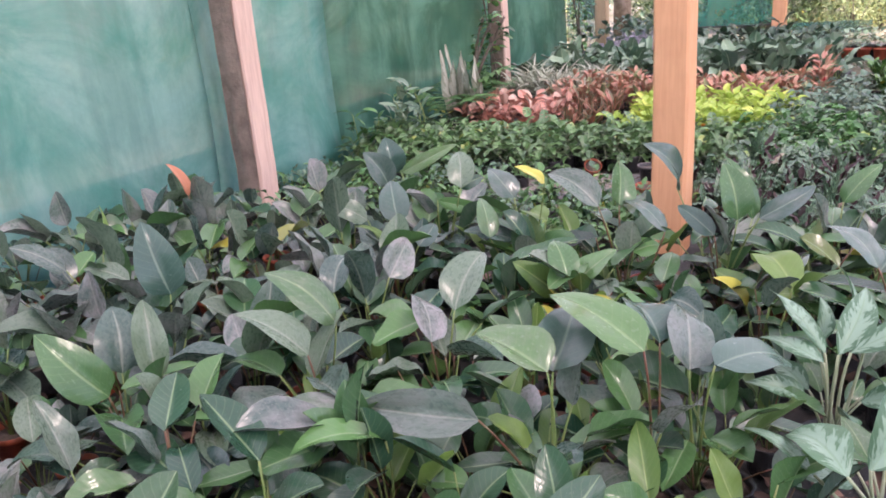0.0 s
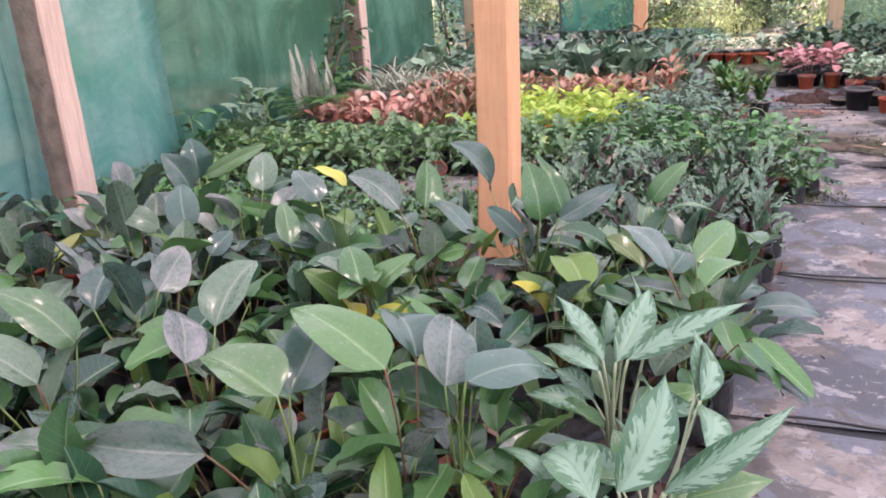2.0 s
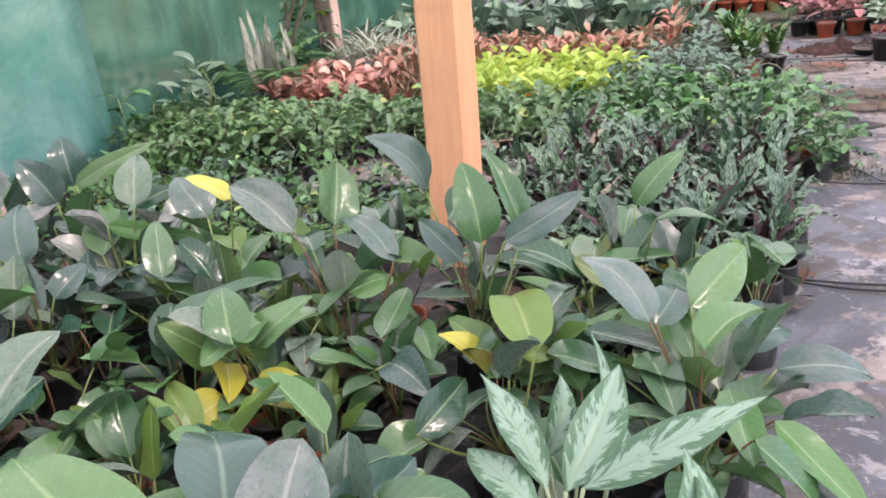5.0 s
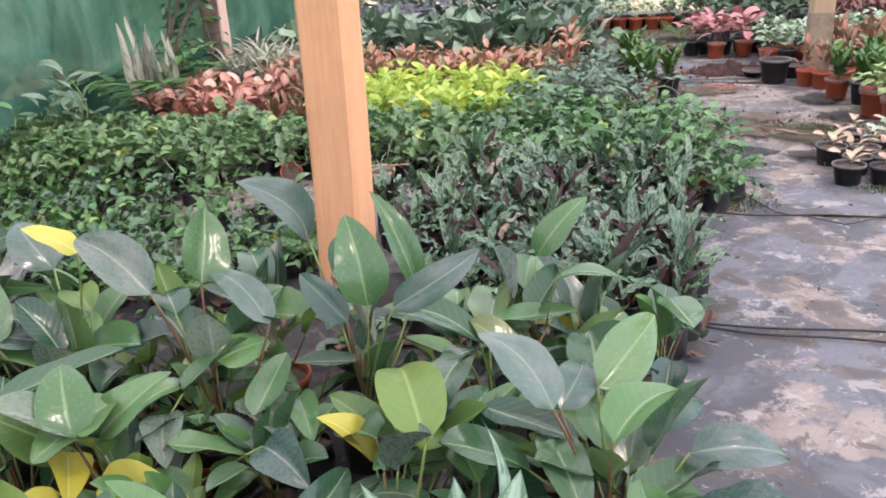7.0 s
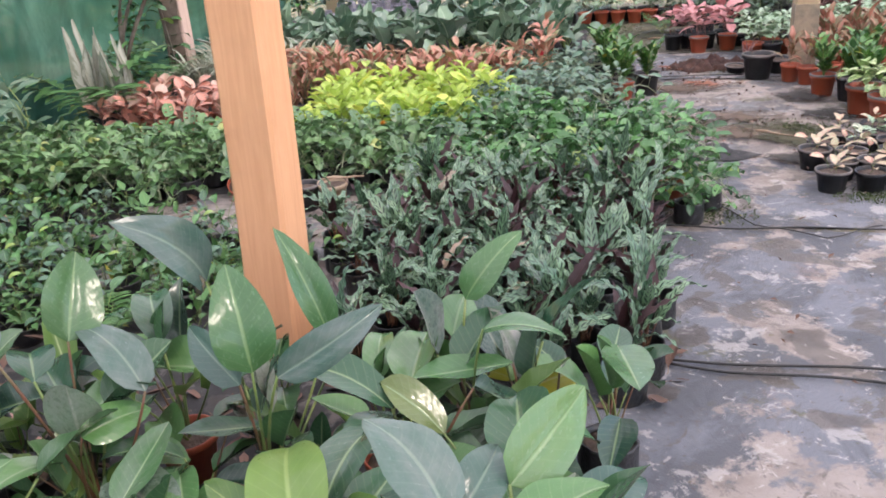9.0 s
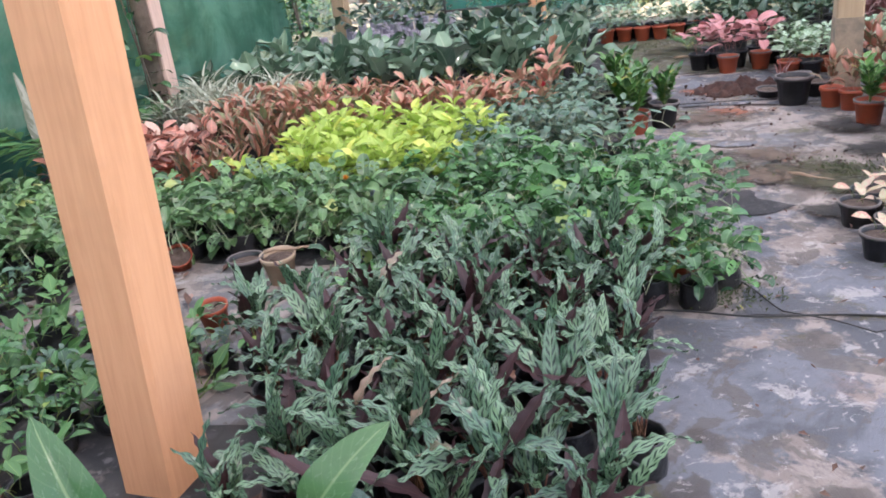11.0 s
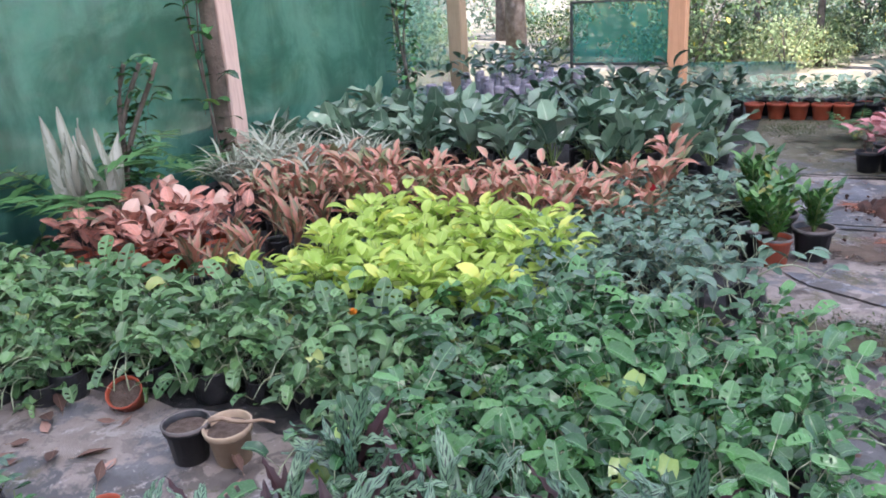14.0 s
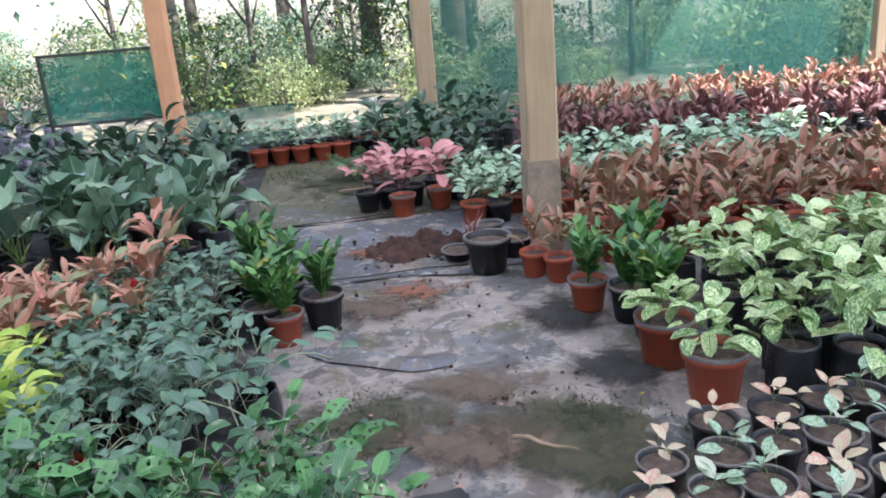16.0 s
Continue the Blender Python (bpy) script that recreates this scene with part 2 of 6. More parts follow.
def stain_material(name, color, second, cover=0.5):
    """A thin film of mud or moss with a ragged, broken outline."""
    m = Nodes(name)
    where = m.place()
    box = m.node("ShaderNodeTexCoord").outputs["Generated"]
    flat = m.node("ShaderNodeVectorMath")
    flat.operation = "MULTIPLY_ADD"
    flat.inputs[1].default_value = (2.0, 2.0, 0.0)
    flat.inputs[2].default_value = (-1.0, -1.0, 0.0)
    m.link(box, flat.inputs[0])
    far = m.node("ShaderNodeVectorMath")
    far.operation = "LENGTH"
    m.link(flat.outputs[0], far.inputs[0])
    rag = m.math("ADD", m.noise(6.0, 8.0, where, 0.7, 0.6), m.math("MULTIPLY", far.outputs["Value"], -0.42))
    there = m.step(rag, 0.42 - 0.3 * cover, 0.62 - 0.3 * cover)
    tone = m.mix(m.step(m.noise(11.0, 6.0, where, 0.7, 0.4), 0.38, 0.62), color, second)
    tone = m.mix(m.math("MULTIPLY", m.noise(60.0, 3.0, where), 0.5), tone, tuple(0.4 * c for c in color))
    m.color(tone)
    m.bsdf.inputs["Roughness"].default_value = 0.85
    m.bump(m.noise(38.0, 6.0, where, 0.7), 0.8, 0.012)
    both = m.node("ShaderNodeMixShader")
    clear = m.node("ShaderNodeBsdfTransparent")
    m.link(m.math("MULTIPLY", there, 0.85), both.inputs[0])
    m.link(clear.outputs[0], both.inputs[1])
    m.link(m.bsdf.outputs[0], both.inputs[2])
    m.link(both.outputs[0], m.out.inputs[0])
    return m.mat


M = {}
M["mossfilm"] = stain_material("mossy_mud", (0.04, 0.046, 0.02), (0.09, 0.078, 0.042), 0.78)
M["brownfilm"] = stain_material("brown_mud", (0.10, 0.068, 0.047), (0.17, 0.125, 0.092), 0.75)
M["wetfilm"] = stain_material("wet_dark_mud", (0.022, 0.022, 0.022), (0.05, 0.046, 0.04), 0.9)
M["redfilm"] = stain_material("red_soil_dust", (0.33, 0.13, 0.075), (0.2, 0.075, 0.045), 0.5)
M["philodendron"] = leaf_material("philodendron_leaf", (0.018, 0.066, 0.043), (0.105, 0.245, 0.075), (0.24, 0.35, 0.18), 0.2, island=False, old_share=0.0, dust=0.22)
# dusty copy, its greyness partly the sky's reflection as colour
M["dusty"] = leaf_material("dusty_philodendron_leaf", (0.045, 0.095, 0.082), (0.15, 0.22, 0.14), (0.3, 0.33, 0.27), 0.26, island=False, old=(0.33, 0.24, 0.15), old_share=0.0, dust=1.0)
M["young"] = leaf_material("young_leaf", (0.09, 0.19, 0.05), (0.21, 0.35, 0.075), (0.34, 0.45, 0.16), 0.3, island=False, old_share=0.0, glow=0.3, dust=0.15)
M["fresh"] = leaf_material("fresh_philodendron_leaf", (0.05, 0.135, 0.052), (0.115, 0.23, 0.082), (0.23, 0.34, 0.16), 0.22, island=False, old_share=0.0, dust=0.28)
# blue-slate copy: reflected sky is painted into the leaf
M["skytone"] = leaf_material("sky_toned_philodendron_leaf", (0.028, 0.08, 0.062), (0.075, 0.14, 0.112), (0.18, 0.26, 0.19), 0.2, island=False, old_share=0.0, dust=0.28)
M["yellow"] = leaf_material("yellow_leaf", (0.55, 0.50, 0.05), (0.62, 0.60, 0.13), (0.66, 0.66, 0.3), 0.4, island=False, old_share=0.0, glow=0.3)
M["silver"] = leaf_material("silver_leaf", (0.045, 0.125, 0.065), (0.075, 0.175, 0.09), (0.16, 0.28, 0.17), 0.36, "silver", (0.205, 0.325, 0.235), island=False, old_share=0.0)
M["rattle"] = leaf_material("rattlesnake_leaf", (0.07, 0.155, 0.10), (0.21, 0.35, 0.20), (0.18, 0.3, 0.16), 0.26, "rattle", (0.012, 0.03, 0.024), island=False, old=(0.36, 0.25, 0.19), old_share=0.0, dust=0.06)
M["rattle_back"] = leaf_material("purple_leaf_back", (0.03, 0.011, 0.014), (0.055, 0.018, 0.022), (0.08, 0.03, 0.03), 0.5, island=False, old_share=0.0)
M["monstera"] = leaf_material("monstera_leaf", (0.014, 0.066, 0.03), (0.115, 0.30, 0.09), (0.19, 0.36, 0.16), 0.22, old=(0.26, 0.38, 0.10), old_share=0.03, dust=0.12, glow=0.12)
M["palevine"] = leaf_material("pale_vine_leaf", (0.042, 0.12, 0.045), (0.185, 0.355, 0.125), (0.26, 0.4, 0.19), 0.3, old=(0.36, 0.42, 0.12), old_share=0.03, dust=0.2, glow=0.18)
M["vine"] = leaf_material("vine_leaf", (0.038, 0.098, 0.07), (0.13, 0.25, 0.15), (0.17, 0.27, 0.16), 0.4, old_share=0.01, dust=0.25)
M["lime"] = leaf_material("lime_leaf", (0.34, 0.51, 0.08), (0.58, 0.73, 0.16), (0.62, 0.72, 0.27), 0.42, old=(0.70, 0.74, 0.17), old_share=0.08, glow=0.35)
M["coral"] = leaf_material("coral_leaf", (0.17, 0.09, 0.065), (0.50, 0.26, 0.2), (0.66, 0.4, 0.32), 0.42, "flush", (0.64, 0.27, 0.20), old_share=0.06, old=(0.6, 0.42, 0.33))
M["red"] = leaf_material("red_leaf", (0.19, 0.15, 0.08), (0.50, 0.35, 0.22), (0.64, 0.27, 0.22), 0.42, "flush", (0.50, 0.19, 0.135), old=(0.22, 0.26, 0.12), old_share=0.2)
M["redgreen"] = leaf_material("red_green_leaf", (0.09, 0.115, 0.055), (0.27, 0.25, 0.13), (0.48, 0.19, 0.15), 0.42, "flush", (0.37, 0.15, 0.10), old=(0.45, 0.08, 0.09), old_share=0.04)
M["dusk"] = leaf_material("dusky_red_leaf", (0.09, 0.035, 0.035), (0.17, 0.075, 0.065), (0.3, 0.12, 0.11), 0.45, "flush", (0.2, 0.075, 0.07), old=(0.4, 0.27, 0.25), old_share=0.05)
M["pink"] = leaf_material("pink_leaf", (0.36, 0.13, 0.13), (0.54, 0.25, 0.25), (0.30, 0.11, 0.10), 0.45, "flush", (0.56, 0.25, 0.25), old=(0.7, 0.52, 0.5), old_share=0.1)
M["paddle"] = leaf_material("paddle_leaf", (0.05, 0.12, 0.075), (0.27, 0.40, 0.26), (0.4, 0.5, 0.36), 0.16, island=False, old_share=0.0, dust=0.4)
M["zz"] = leaf_material("glossy_leaflet", (0.035, 0.12, 0.04), (0.12, 0.29, 0.06), (0.16, 0.3, 0.09), 0.25, old_share=0.0)
M["marble"] = leaf_material("marbled_leaf", (0.075, 0.19, 0.045), (0.17, 0.32, 0.08), (0.42, 0.5, 0.24), 0.3, "marble", (0.50, 0.59, 0.30), old_share=0.06, old=(0.42, 0.52, 0.28))
M["pale"] = leaf_material("pale_variegated_leaf", (0.10, 0.23, 0.11), (0.2, 0.34, 0.18), (0.3, 0.42, 0.26), 0.4, "marble", (0.42, 0.53, 0.40), old_share=0.04, old=(0.52, 0.55, 0.42))
M["blush"] = leaf_material("blush_leaf", (0.52, 0.22, 0.18), (0.60, 0.38, 0.30), (0.62, 0.45, 0.36), 0.45, "marble", (0.46, 0.48, 0.30), old_share=0.0)
M["grass"] = leaf_material("striped_blade", (0.33, 0.38, 0.27), (0.52, 0.53, 0.44), (0.5, 0.5, 0.4), 0.5, old=(0.4, 0.34, 0.25), old_share=0.12)
M["fern"] = leaf_material("fern_leaf", (0.05, 0.15, 0.045), (0.11, 0.26, 0.08), (0.2, 0.35, 0.1), 0.45, old_share=0.02)
M["snake"] = leaf_material("snake_leaf", (0.2, 0.22, 0.16), (0.36, 0.37, 0.29), (0.42, 0.42, 0.34), 0.5, "silver", (0.42, 0.42, 0.35), island=False, old_share=0.0)
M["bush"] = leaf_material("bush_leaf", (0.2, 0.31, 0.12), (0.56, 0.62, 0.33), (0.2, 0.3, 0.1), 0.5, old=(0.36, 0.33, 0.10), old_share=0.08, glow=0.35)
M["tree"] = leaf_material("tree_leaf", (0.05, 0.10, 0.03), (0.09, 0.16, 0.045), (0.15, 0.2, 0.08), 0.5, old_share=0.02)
M["darkleaf"] = leaf_material("dark_leaf", (0.025, 0.065, 0.04), (0.085, 0.15, 0.085), (0.15, 0.22, 0.13), 0.3, old_share=0.02)
M["withered"] = leaf_material("withered_leaf", (0.42, 0.14, 0.08), (0.5, 0.2, 0.11), (0.4, 0.2, 0.12), 0.6, island=False, old_share=0.0)
M["redpetal"] = plain("red_petal", (0.55, 0.02, 0.03), 0.55, (0.4, 0.01, 0.03), 20)
M["whitepetal"] = plain("white_petal", (0.75, 0.75, 0.7), 0.6, (0.62, 0.64, 0.55), 20)
M["litter"] = leaf_material("dead_leaf", (0.075, 0.04, 0.03), (0.19, 0.11, 0.085), (0.24, 0.15, 0.1), 0.8, old=(0.42, 0.25, 0.2), old_share=0.12, glow=0.0)
M["stalk"] = plain("green_stalk", (0.15, 0.24, 0.07), 0.45, (0.24, 0.28, 0.09), 20)
M["palestalk"] = plain("pale_stalk", (0.33, 0.40, 0.24), 0.5, (0.42, 0.44, 0.3), 20)
M["redstalk"] = plain("reddish_stalk", (0.19, 0.07, 0.045), 0.5, (0.13, 0.12, 0.05), 20)
M["pinkstalk"] = plain("pink_stalk", (0.45, 0.2, 0.18), 0.5, (0.3, 0.16, 0.1), 20)
M["terracotta"] = plain("orange_plastic_pot", (0.5, 0.1, 0.045), 0.5, (0.4, 0.095, 0.05), 5, 0.12, chance=0.35)
M["blackpot"] = plain("black_plastic_pot", (0.014, 0.015, 0.018), 0.45, (0.03, 0.03, 0.033), 6, 0.15)
M["bag"] = plain("black_grow_bag", (0.016, 0.017, 0.02), 0.34, (0.045, 0.045, 0.048), 10, 0.5)
M["bluebag"] = plain("blue_white_bag", (0.16, 0.30, 0.45), 0.4, (0.5, 0.53, 0.55), 7, 0.4)
M["greybag"] = plain("pale_purple_bag", (0.5, 0.47, 0.54), 0.45, (0.12, 0.1, 0.15), 8, 0.4)
M["tan"] = plain("tan_pot", (0.47, 0.36, 0.25), 0.7, (0.36, 0.26, 0.18), 7)
M["rim"] = plain("dusty_rim", (0.19, 0.165, 0.155), 0.8, (0.085, 0.075, 0.072), 14)
M["soil"] = plain("potting_soil", (0.075, 0.05, 0.038), 0.95, (0.17, 0.125, 0.10), 24, 1.0)
M["redsoil"] = plain("red_brown_soil", (0.075, 0.033, 0.024), 0.95, (0.035, 0.019, 0.016), 16, 1.0)
M["post"] = timber_material("sawn_timber", (0.71, 0.37, 0.20), (0.64, 0.32, 0.165))
M["greypost"] = timber_material("weathered_timber", (0.43, 0.31, 0.19), (0.36, 0.255, 0.155))
# paled as the sunlit face of the split posts
M["palepost"] = timber_material("pale_split_timber", (0.68, 0.49, 0.41), (0.53, 0.36, 0.295))
M["bark"] = plain("bark", (0.11, 0.085, 0.065), 0.9, (0.2, 0.17, 0.15), 9, 0.9)
# brown of the same posts' shaded face
M["shadeside"] = plain("shaded_side_wood", (0.30, 0.22, 0.18), 0.85, (0.16, 0.115, 0.09), 7, 0.7)
M["wetfoot"] = plain("wet_foot_timber", (0.34, 0.255, 0.175), 0.9, (0.16, 0.135, 0.105), 7, 0.4)
M["net"] = net_material("teal_shade_net", (0.11, 0.40, 0.33), 0.24, (0.33, 0.57, 0.51))
# darker copy of the net: shade of the trees behind is in the colour
M["netdark"] = net_material("tree_darkened_net", (0.04, 0.19, 0.125), 0.22, (0.14, 0.37, 0.27))
M["netthin"] = net_material("thin_teal_net", (0.10, 0.33, 0.26), 0.58, (0.07, 0.27, 0.23))
M["netpanel"] = net_material("green_mesh_panel", (0.03, 0.30, 0.22), 0.34, (0.02, 0.24, 0.17))
M["darkframe"] = plain("dark_frame", (0.045, 0.06, 0.055), 0.7, (0.08, 0.07, 0.06), 9)
M["bluebush"] = leaf_material("blue_green_leaf", (0.10, 0.19, 0.11), (0.30, 0.42, 0.27), (0.3, 0.4, 0.25), 0.5, old_share=0.02, glow=0.3)
# cloth of the added roof, tuned to dim the sun and scatter it
M["roofnet"] = net_material("unseen_roof_cloth", (0.84, 0.88, 0.94), 0.07, (0.76, 0.81, 0.89))
M["ground"] = plain("garden_ground", (0.36, 0.31, 0.24), 0.95, (0.13, 0.14, 0.065), 0.7, 0.6, detail=8.0)
M["matgrey"] = mat_material("grey_weed_mat", (0.165, 0.175, 0.20), 0.36, 0.3)
M["matdirty"] = mat_material("muddy_weed_mat", (0.185, 0.185, 0.195), 0.75, 0.62)
# moss, with algae raised so the cover also darkens it for shade
M["matmoss"] = mat_material("shade_darkened_mossy_mat", (0.13, 0.13, 0.13), 0.3, 1.2)
M["matblack"] = mat_material("black_weed_mat", (0.05, 0.05, 0.055), 0.05, 0.3, 0.75)
# black share adds to the shade in the gaps between plants
M["matbed"] = mat_material("bed_mat", (0.045, 0.043, 0.043), 0.2, 0.2, 0.6)
M["cable"] = plain("black_hose", (0.012, 0.012, 0.013), 0.4, (0.03, 0.03, 0.03), 20)
M["moss"] = leaf_material("moss_blade", (0.035, 0.06, 0.018), (0.085, 0.12, 0.04), (0.1, 0.15, 0.05), 0.7, old_share=0.0, glow=0.1)
M["stick"] = plain("dry_stick", (0.38, 0.27, 0.19), 0.85, (0.26, 0.18, 0.12), 20)
M["flower"] = plain("orange_petal", (0.75, 0.28, 0.02), 0.6, (0.6, 0.18, 0.01), 20)


# ---- mesh tools ----
class Geo:
    """Collects faces of many pieces and links them as one mesh."""

    def __init__(self):
        self.verts, self.faces, self.uvs, self.slots = [], [], [], []
        self.count = 0

    def add(self, verts, faces, uvs=None, m=None, slot=0):
        v = np.asarray(verts, float)
        if m is not None:
            a = np.array(m)
            v = v @ a[:3, :3].T + a[:3, 3]
        self.verts.append(v)
        for f in faces:
            self.faces.append([i + self.count for i in f])
            self.slots.append(slot)
            self.uvs.extend([uvs[i] for i in f] if uvs is not None else [(0.5, 0.5)] * len(f))
        self.count += len(v)
        return self

    def join(self, other, m=None):
        """Takes over another Geo, moved by m."""
        a = np.array(m) if m is not None else np.eye(4)
        v = np.concatenate(other.verts) @ a[:3, :3].T + a[:3, 3]
        self.verts.append(v)
        self.faces.extend([[i + self.count for i in f] for f in other.faces])
        self.slots.extend(other.slots)
        self.uvs.extend(other.uvs)
        self.count += len(v)
        return self

    def mesh(self, name, *mats, smooth=True):
        me = bpy.data.meshes.new(name)
        me.from_pydata(np.concatenate(self.verts).tolist(), [], self.faces)
        layer = me.uv_layers.new(name="UVMap")
        layer.data.foreach_set("uv", np.asarray(self.uvs, float).ravel())
        for mat in mats:
            me.materials.append(mat)
        me.polygons.foreach_set("material_index", self.slots)
        me.polygons.foreach_set("use_smooth", [smooth] * len(self.faces))
        me.update()
        return me


def part(name, data, parent, label="", m=None):
    """One mesh as a part under a thing."""
    ob = new(name, data)
    ob.parent = parent
    if m is not None:
        ob.matrix_basis = m
    return tagged(ob, label)


def thing(name, label, category, group="", data=None, m=None, kind=""):
    ob = new(name, data)
    if m is not None:
        ob.matrix_basis = m
    return tagged(ob, label, category, group, kind)


def lathe(profile, sides=14, wobble=0.0, rnd=None):
    """Turned shape: (radius, height) pairs."""
    verts, faces = [], []
    n = len(profile)
    for i in range(sides):
        a = 2 * math.pi * i / sides
        for r, z in profile:
            k = 1 + (rnd.uniform(-wobble, wobble) if rnd else 0)
            verts.append((r * k * math.cos(a), r * k * math.sin(a), z))
    for i in range(sides):
        j = (i + 1) % sides
        for k in range(n - 1):
            faces.append((i * n + k, j * n + k, j * n + k + 1, i * n + k + 1))
    return verts, faces


def tube(points, radius, sides=6, taper=1.0):
    """A round tube along points."""
    verts, faces, uvs = [], [], []
    pts = [Vector(p) for p in points]
    for i, p in enumerate(pts):
        d = (pts[min(i + 1, len(pts) - 1)] - pts[max(i - 1, 0)]).normalized()
        side = d.cross(Vector((0, 0, 1)) if abs(d.z) < 0.95 else Vector((1, 0, 0))).normalized()
        up = side.cross(d)
        r = radius * (1 + (taper - 1) * i / max(1, len(pts) - 1))
        for k in range(sides):
            a = 2 * math.pi * k / sides
            verts.append(p + side * (r * math.cos(a)) + up * (r * math.sin(a)))
            uvs.append((0.9, 0.5))
    for i in range(len(pts) - 1):
        for k in range(sides):
            j = (k + 1) % sides
            faces.append((i * sides + k, i * sides + j, (i + 1) * sides + j, (i + 1) * sides + k))
    faces.append(tuple(range(sides))[::-1])
    faces.append(tuple(range((len(pts) - 1) * sides, len(pts) * sides)))
    return [tuple(v) for v in verts], faces, uvs


def ovate(t):
    return math.sin(math.pi * t ** 0.82) ** 0.8


def oval(t):
    return math.sin(math.pi * t ** 0.85) ** 0.62


def lance(t):
    return math.sin(math.pi * t ** 0.75) ** 1.05


def paddle(t):
    return math.sin(math.pi * min(1, t) ** 1.05) ** 0.62


def heart(t):
    return (1.08 * (1 - t) ** 0.62 * (0.55 + 1.2 * t) if t > 0.02 else 0.5)


def strap(t):
    return (min(1, 8 * t) ** 0.5) * (1 - t ** 3)


def blade(length, width, shape, e0, e1, rows=7, cols=4, fold=0.35, wave=0.0, waves=3.0, start=(0, 0, 0), twist=0.0, holes=()):
    """A leaf blade from start along +y. e0, e1: its slope at the base and the tip in degrees; fold: how far its halves rise."""
    verts, faces, uvs = [], [], []
    y, z = 0.0, 0.0
    for i in range(rows + 1):
        t = i / rows
        e = radians(e0 + (e1 - e0) * t)
        half = 0.5 * width * shape(t) if 0 < i < rows else 0.5 * width * max(0.02, shape(t) if i == 0 else 0.0)
        for c in range(cols + 1):
            s = 2 * c / cols - 1
            lift = abs(s) * fold * half + wave * width * abs(s) * math.sin(waves * 2 * math.pi * t + (1.7 if s > 0 else 0))
            x = s * half * math.cos(fold * 0.6)
            tw = twist * t
            verts.append((start[0] + x * math.cos(tw), start[1] + y - lift * math.sin(e), start[2] + z + lift * math.cos(e) + x * math.sin(tw)))
            uvs.append((0.5 + 0.5 * s, t))
        y += length / rows * math.cos(e)
        z += length / rows * math.sin(e)
    for i in range(rows):
        for c in range(cols):
            if (i, c) in holes:
                continue
            a = i * (cols + 1) + c
            faces.append((a, a + 1, a + cols + 2, a + cols + 1))
    return verts, faces, uvs


def stalk_points(length, e0, e1, n=5):
    """A leaf stalk in the yz plane and the slope at its end."""
    y = z = 0.0
    pts = [(0, 0, 0)]
    for i in range(n):
        e = radians(e0 + (e1 - e0) * i / n)
        y += length / n * math.cos(e)
        z += length / n * math.sin(e)
        pts.append((0, y, z))
    return pts


def stalked_leaf(name, mat, stalk_mat, stalk, slope0, slope1, length, width, shape, e0, e1, rows=8, cols=4, fold=0.35, wave=0.0, waves=3.0, thick=0.004, twist=0.0):
    """One large leaf on its stalk, as a mesh."""
    g = Geo()
    pts = stalk_points(stalk, slope0, slope1)
    v, f, uv = blade(length, width, shape, e0, e1, rows, cols, fold, wave, waves, pts[-1], twist)
    g.add(v, f, uv, slot=0)
    v, f, uv = tube(pts, thick, 5, 0.7)
    g.add(v, f, uv, slot=1)
    return g.mesh(name, mat, stalk_mat)


def sprig(rnd, count, maker, tilt=(30, 80), height=(0.0, 0.1), spread=0.02, size=(0.7, 1.1)):
    """Many leaves round a middle, as one Geo. maker gives a Geo of one leaf."""
    g = Geo()
    for i in range(count):
        m = Matrix.Translation((rnd.uniform(-spread, spread), rnd.uniform(-spread, spread), rnd.uniform(*height))) @ pose(0, 0, 0, 0, 0, i * 137.5 + rnd.uniform(-25, 25)) @ pose(0, 0, 0, rnd.uniform(*tilt), rnd.uniform(-15, 15), 0)
        k = rnd.uniform(*size)
        g.join(maker(rnd), m @ Matrix.Diagonal((k, k, k, 1)))
    return g


def pot_parts(parent, rnd, radius, height, mat, rim=None, kind="pot", soil=False):
    """A pot with lip, wall and soil (or a crumpled grow bag) as parts of a plant."""
    if kind == "bag":
        prof = [(radius * 0.9, 0), (radius * 1.02, 0.02), (radius * 1.04, height * 0.5), (radius * 0.98, height * 0.92), (radius * 1.03, height), (radius * 0.93, height * 0.99), (radius * 0.9, height * 0.88)]
        v, f = lathe(prof, 12, 0.035, rnd)
    else:
        prof = [(radius * 0.7, 0), (radius * 0.74, 0.004), (radius * 0.92, height * 0.82), (radius * 1.02, height * 0.83), (radius * 1.05, height * 0.99), (radius * 1.0, height), (radius * 0.95, height * 0.98), (radius * 0.88, height * 0.8)]
        v, f = lathe(prof, 16)
    g = Geo().add(v, f)
    g.faces.append([i * len(prof) for i in range(len(v) // len(prof))][::-1])
    g.slots.append(0)
    g.uvs.extend([(0.5, 0.5)] * (len(v) // len(prof)))
    parent = part("grow_bag" if kind == "bag" else "pot", g.mesh(kind, mat), parent)
    if rim:
        v, f = lathe([(radius * 1.055, height * 0.93), (radius * 1.065, height * 1.005), (radius * 0.965, height * 1.005), (radius * 0.95, height * 0.95)], 16)
        part("rim", Geo().add(v, f).mesh("rim", rim), parent, "pale dusty rim")
    if soil:
        v, f = lathe([(0.001, height * 0.86), (radius * 0.45, height * 0.87), (radius * 0.93, height * 0.83)], 10, 0.05, rnd)
        part("soil", Geo().add(v, f).mesh("soil", M["soil"]), parent)


def scatter(templates, places):
    """Puts each template at one of the places and copies at the rest."""
    for i, m in enumerate(places):
        ob = templates[i % len(templates)]
        if i < len(templates):
            ob.matrix_basis = m @ Matrix.Diagonal((*(1 / k for k in m.to_scale()), 1))
        else:
            copy_thing(ob, m)


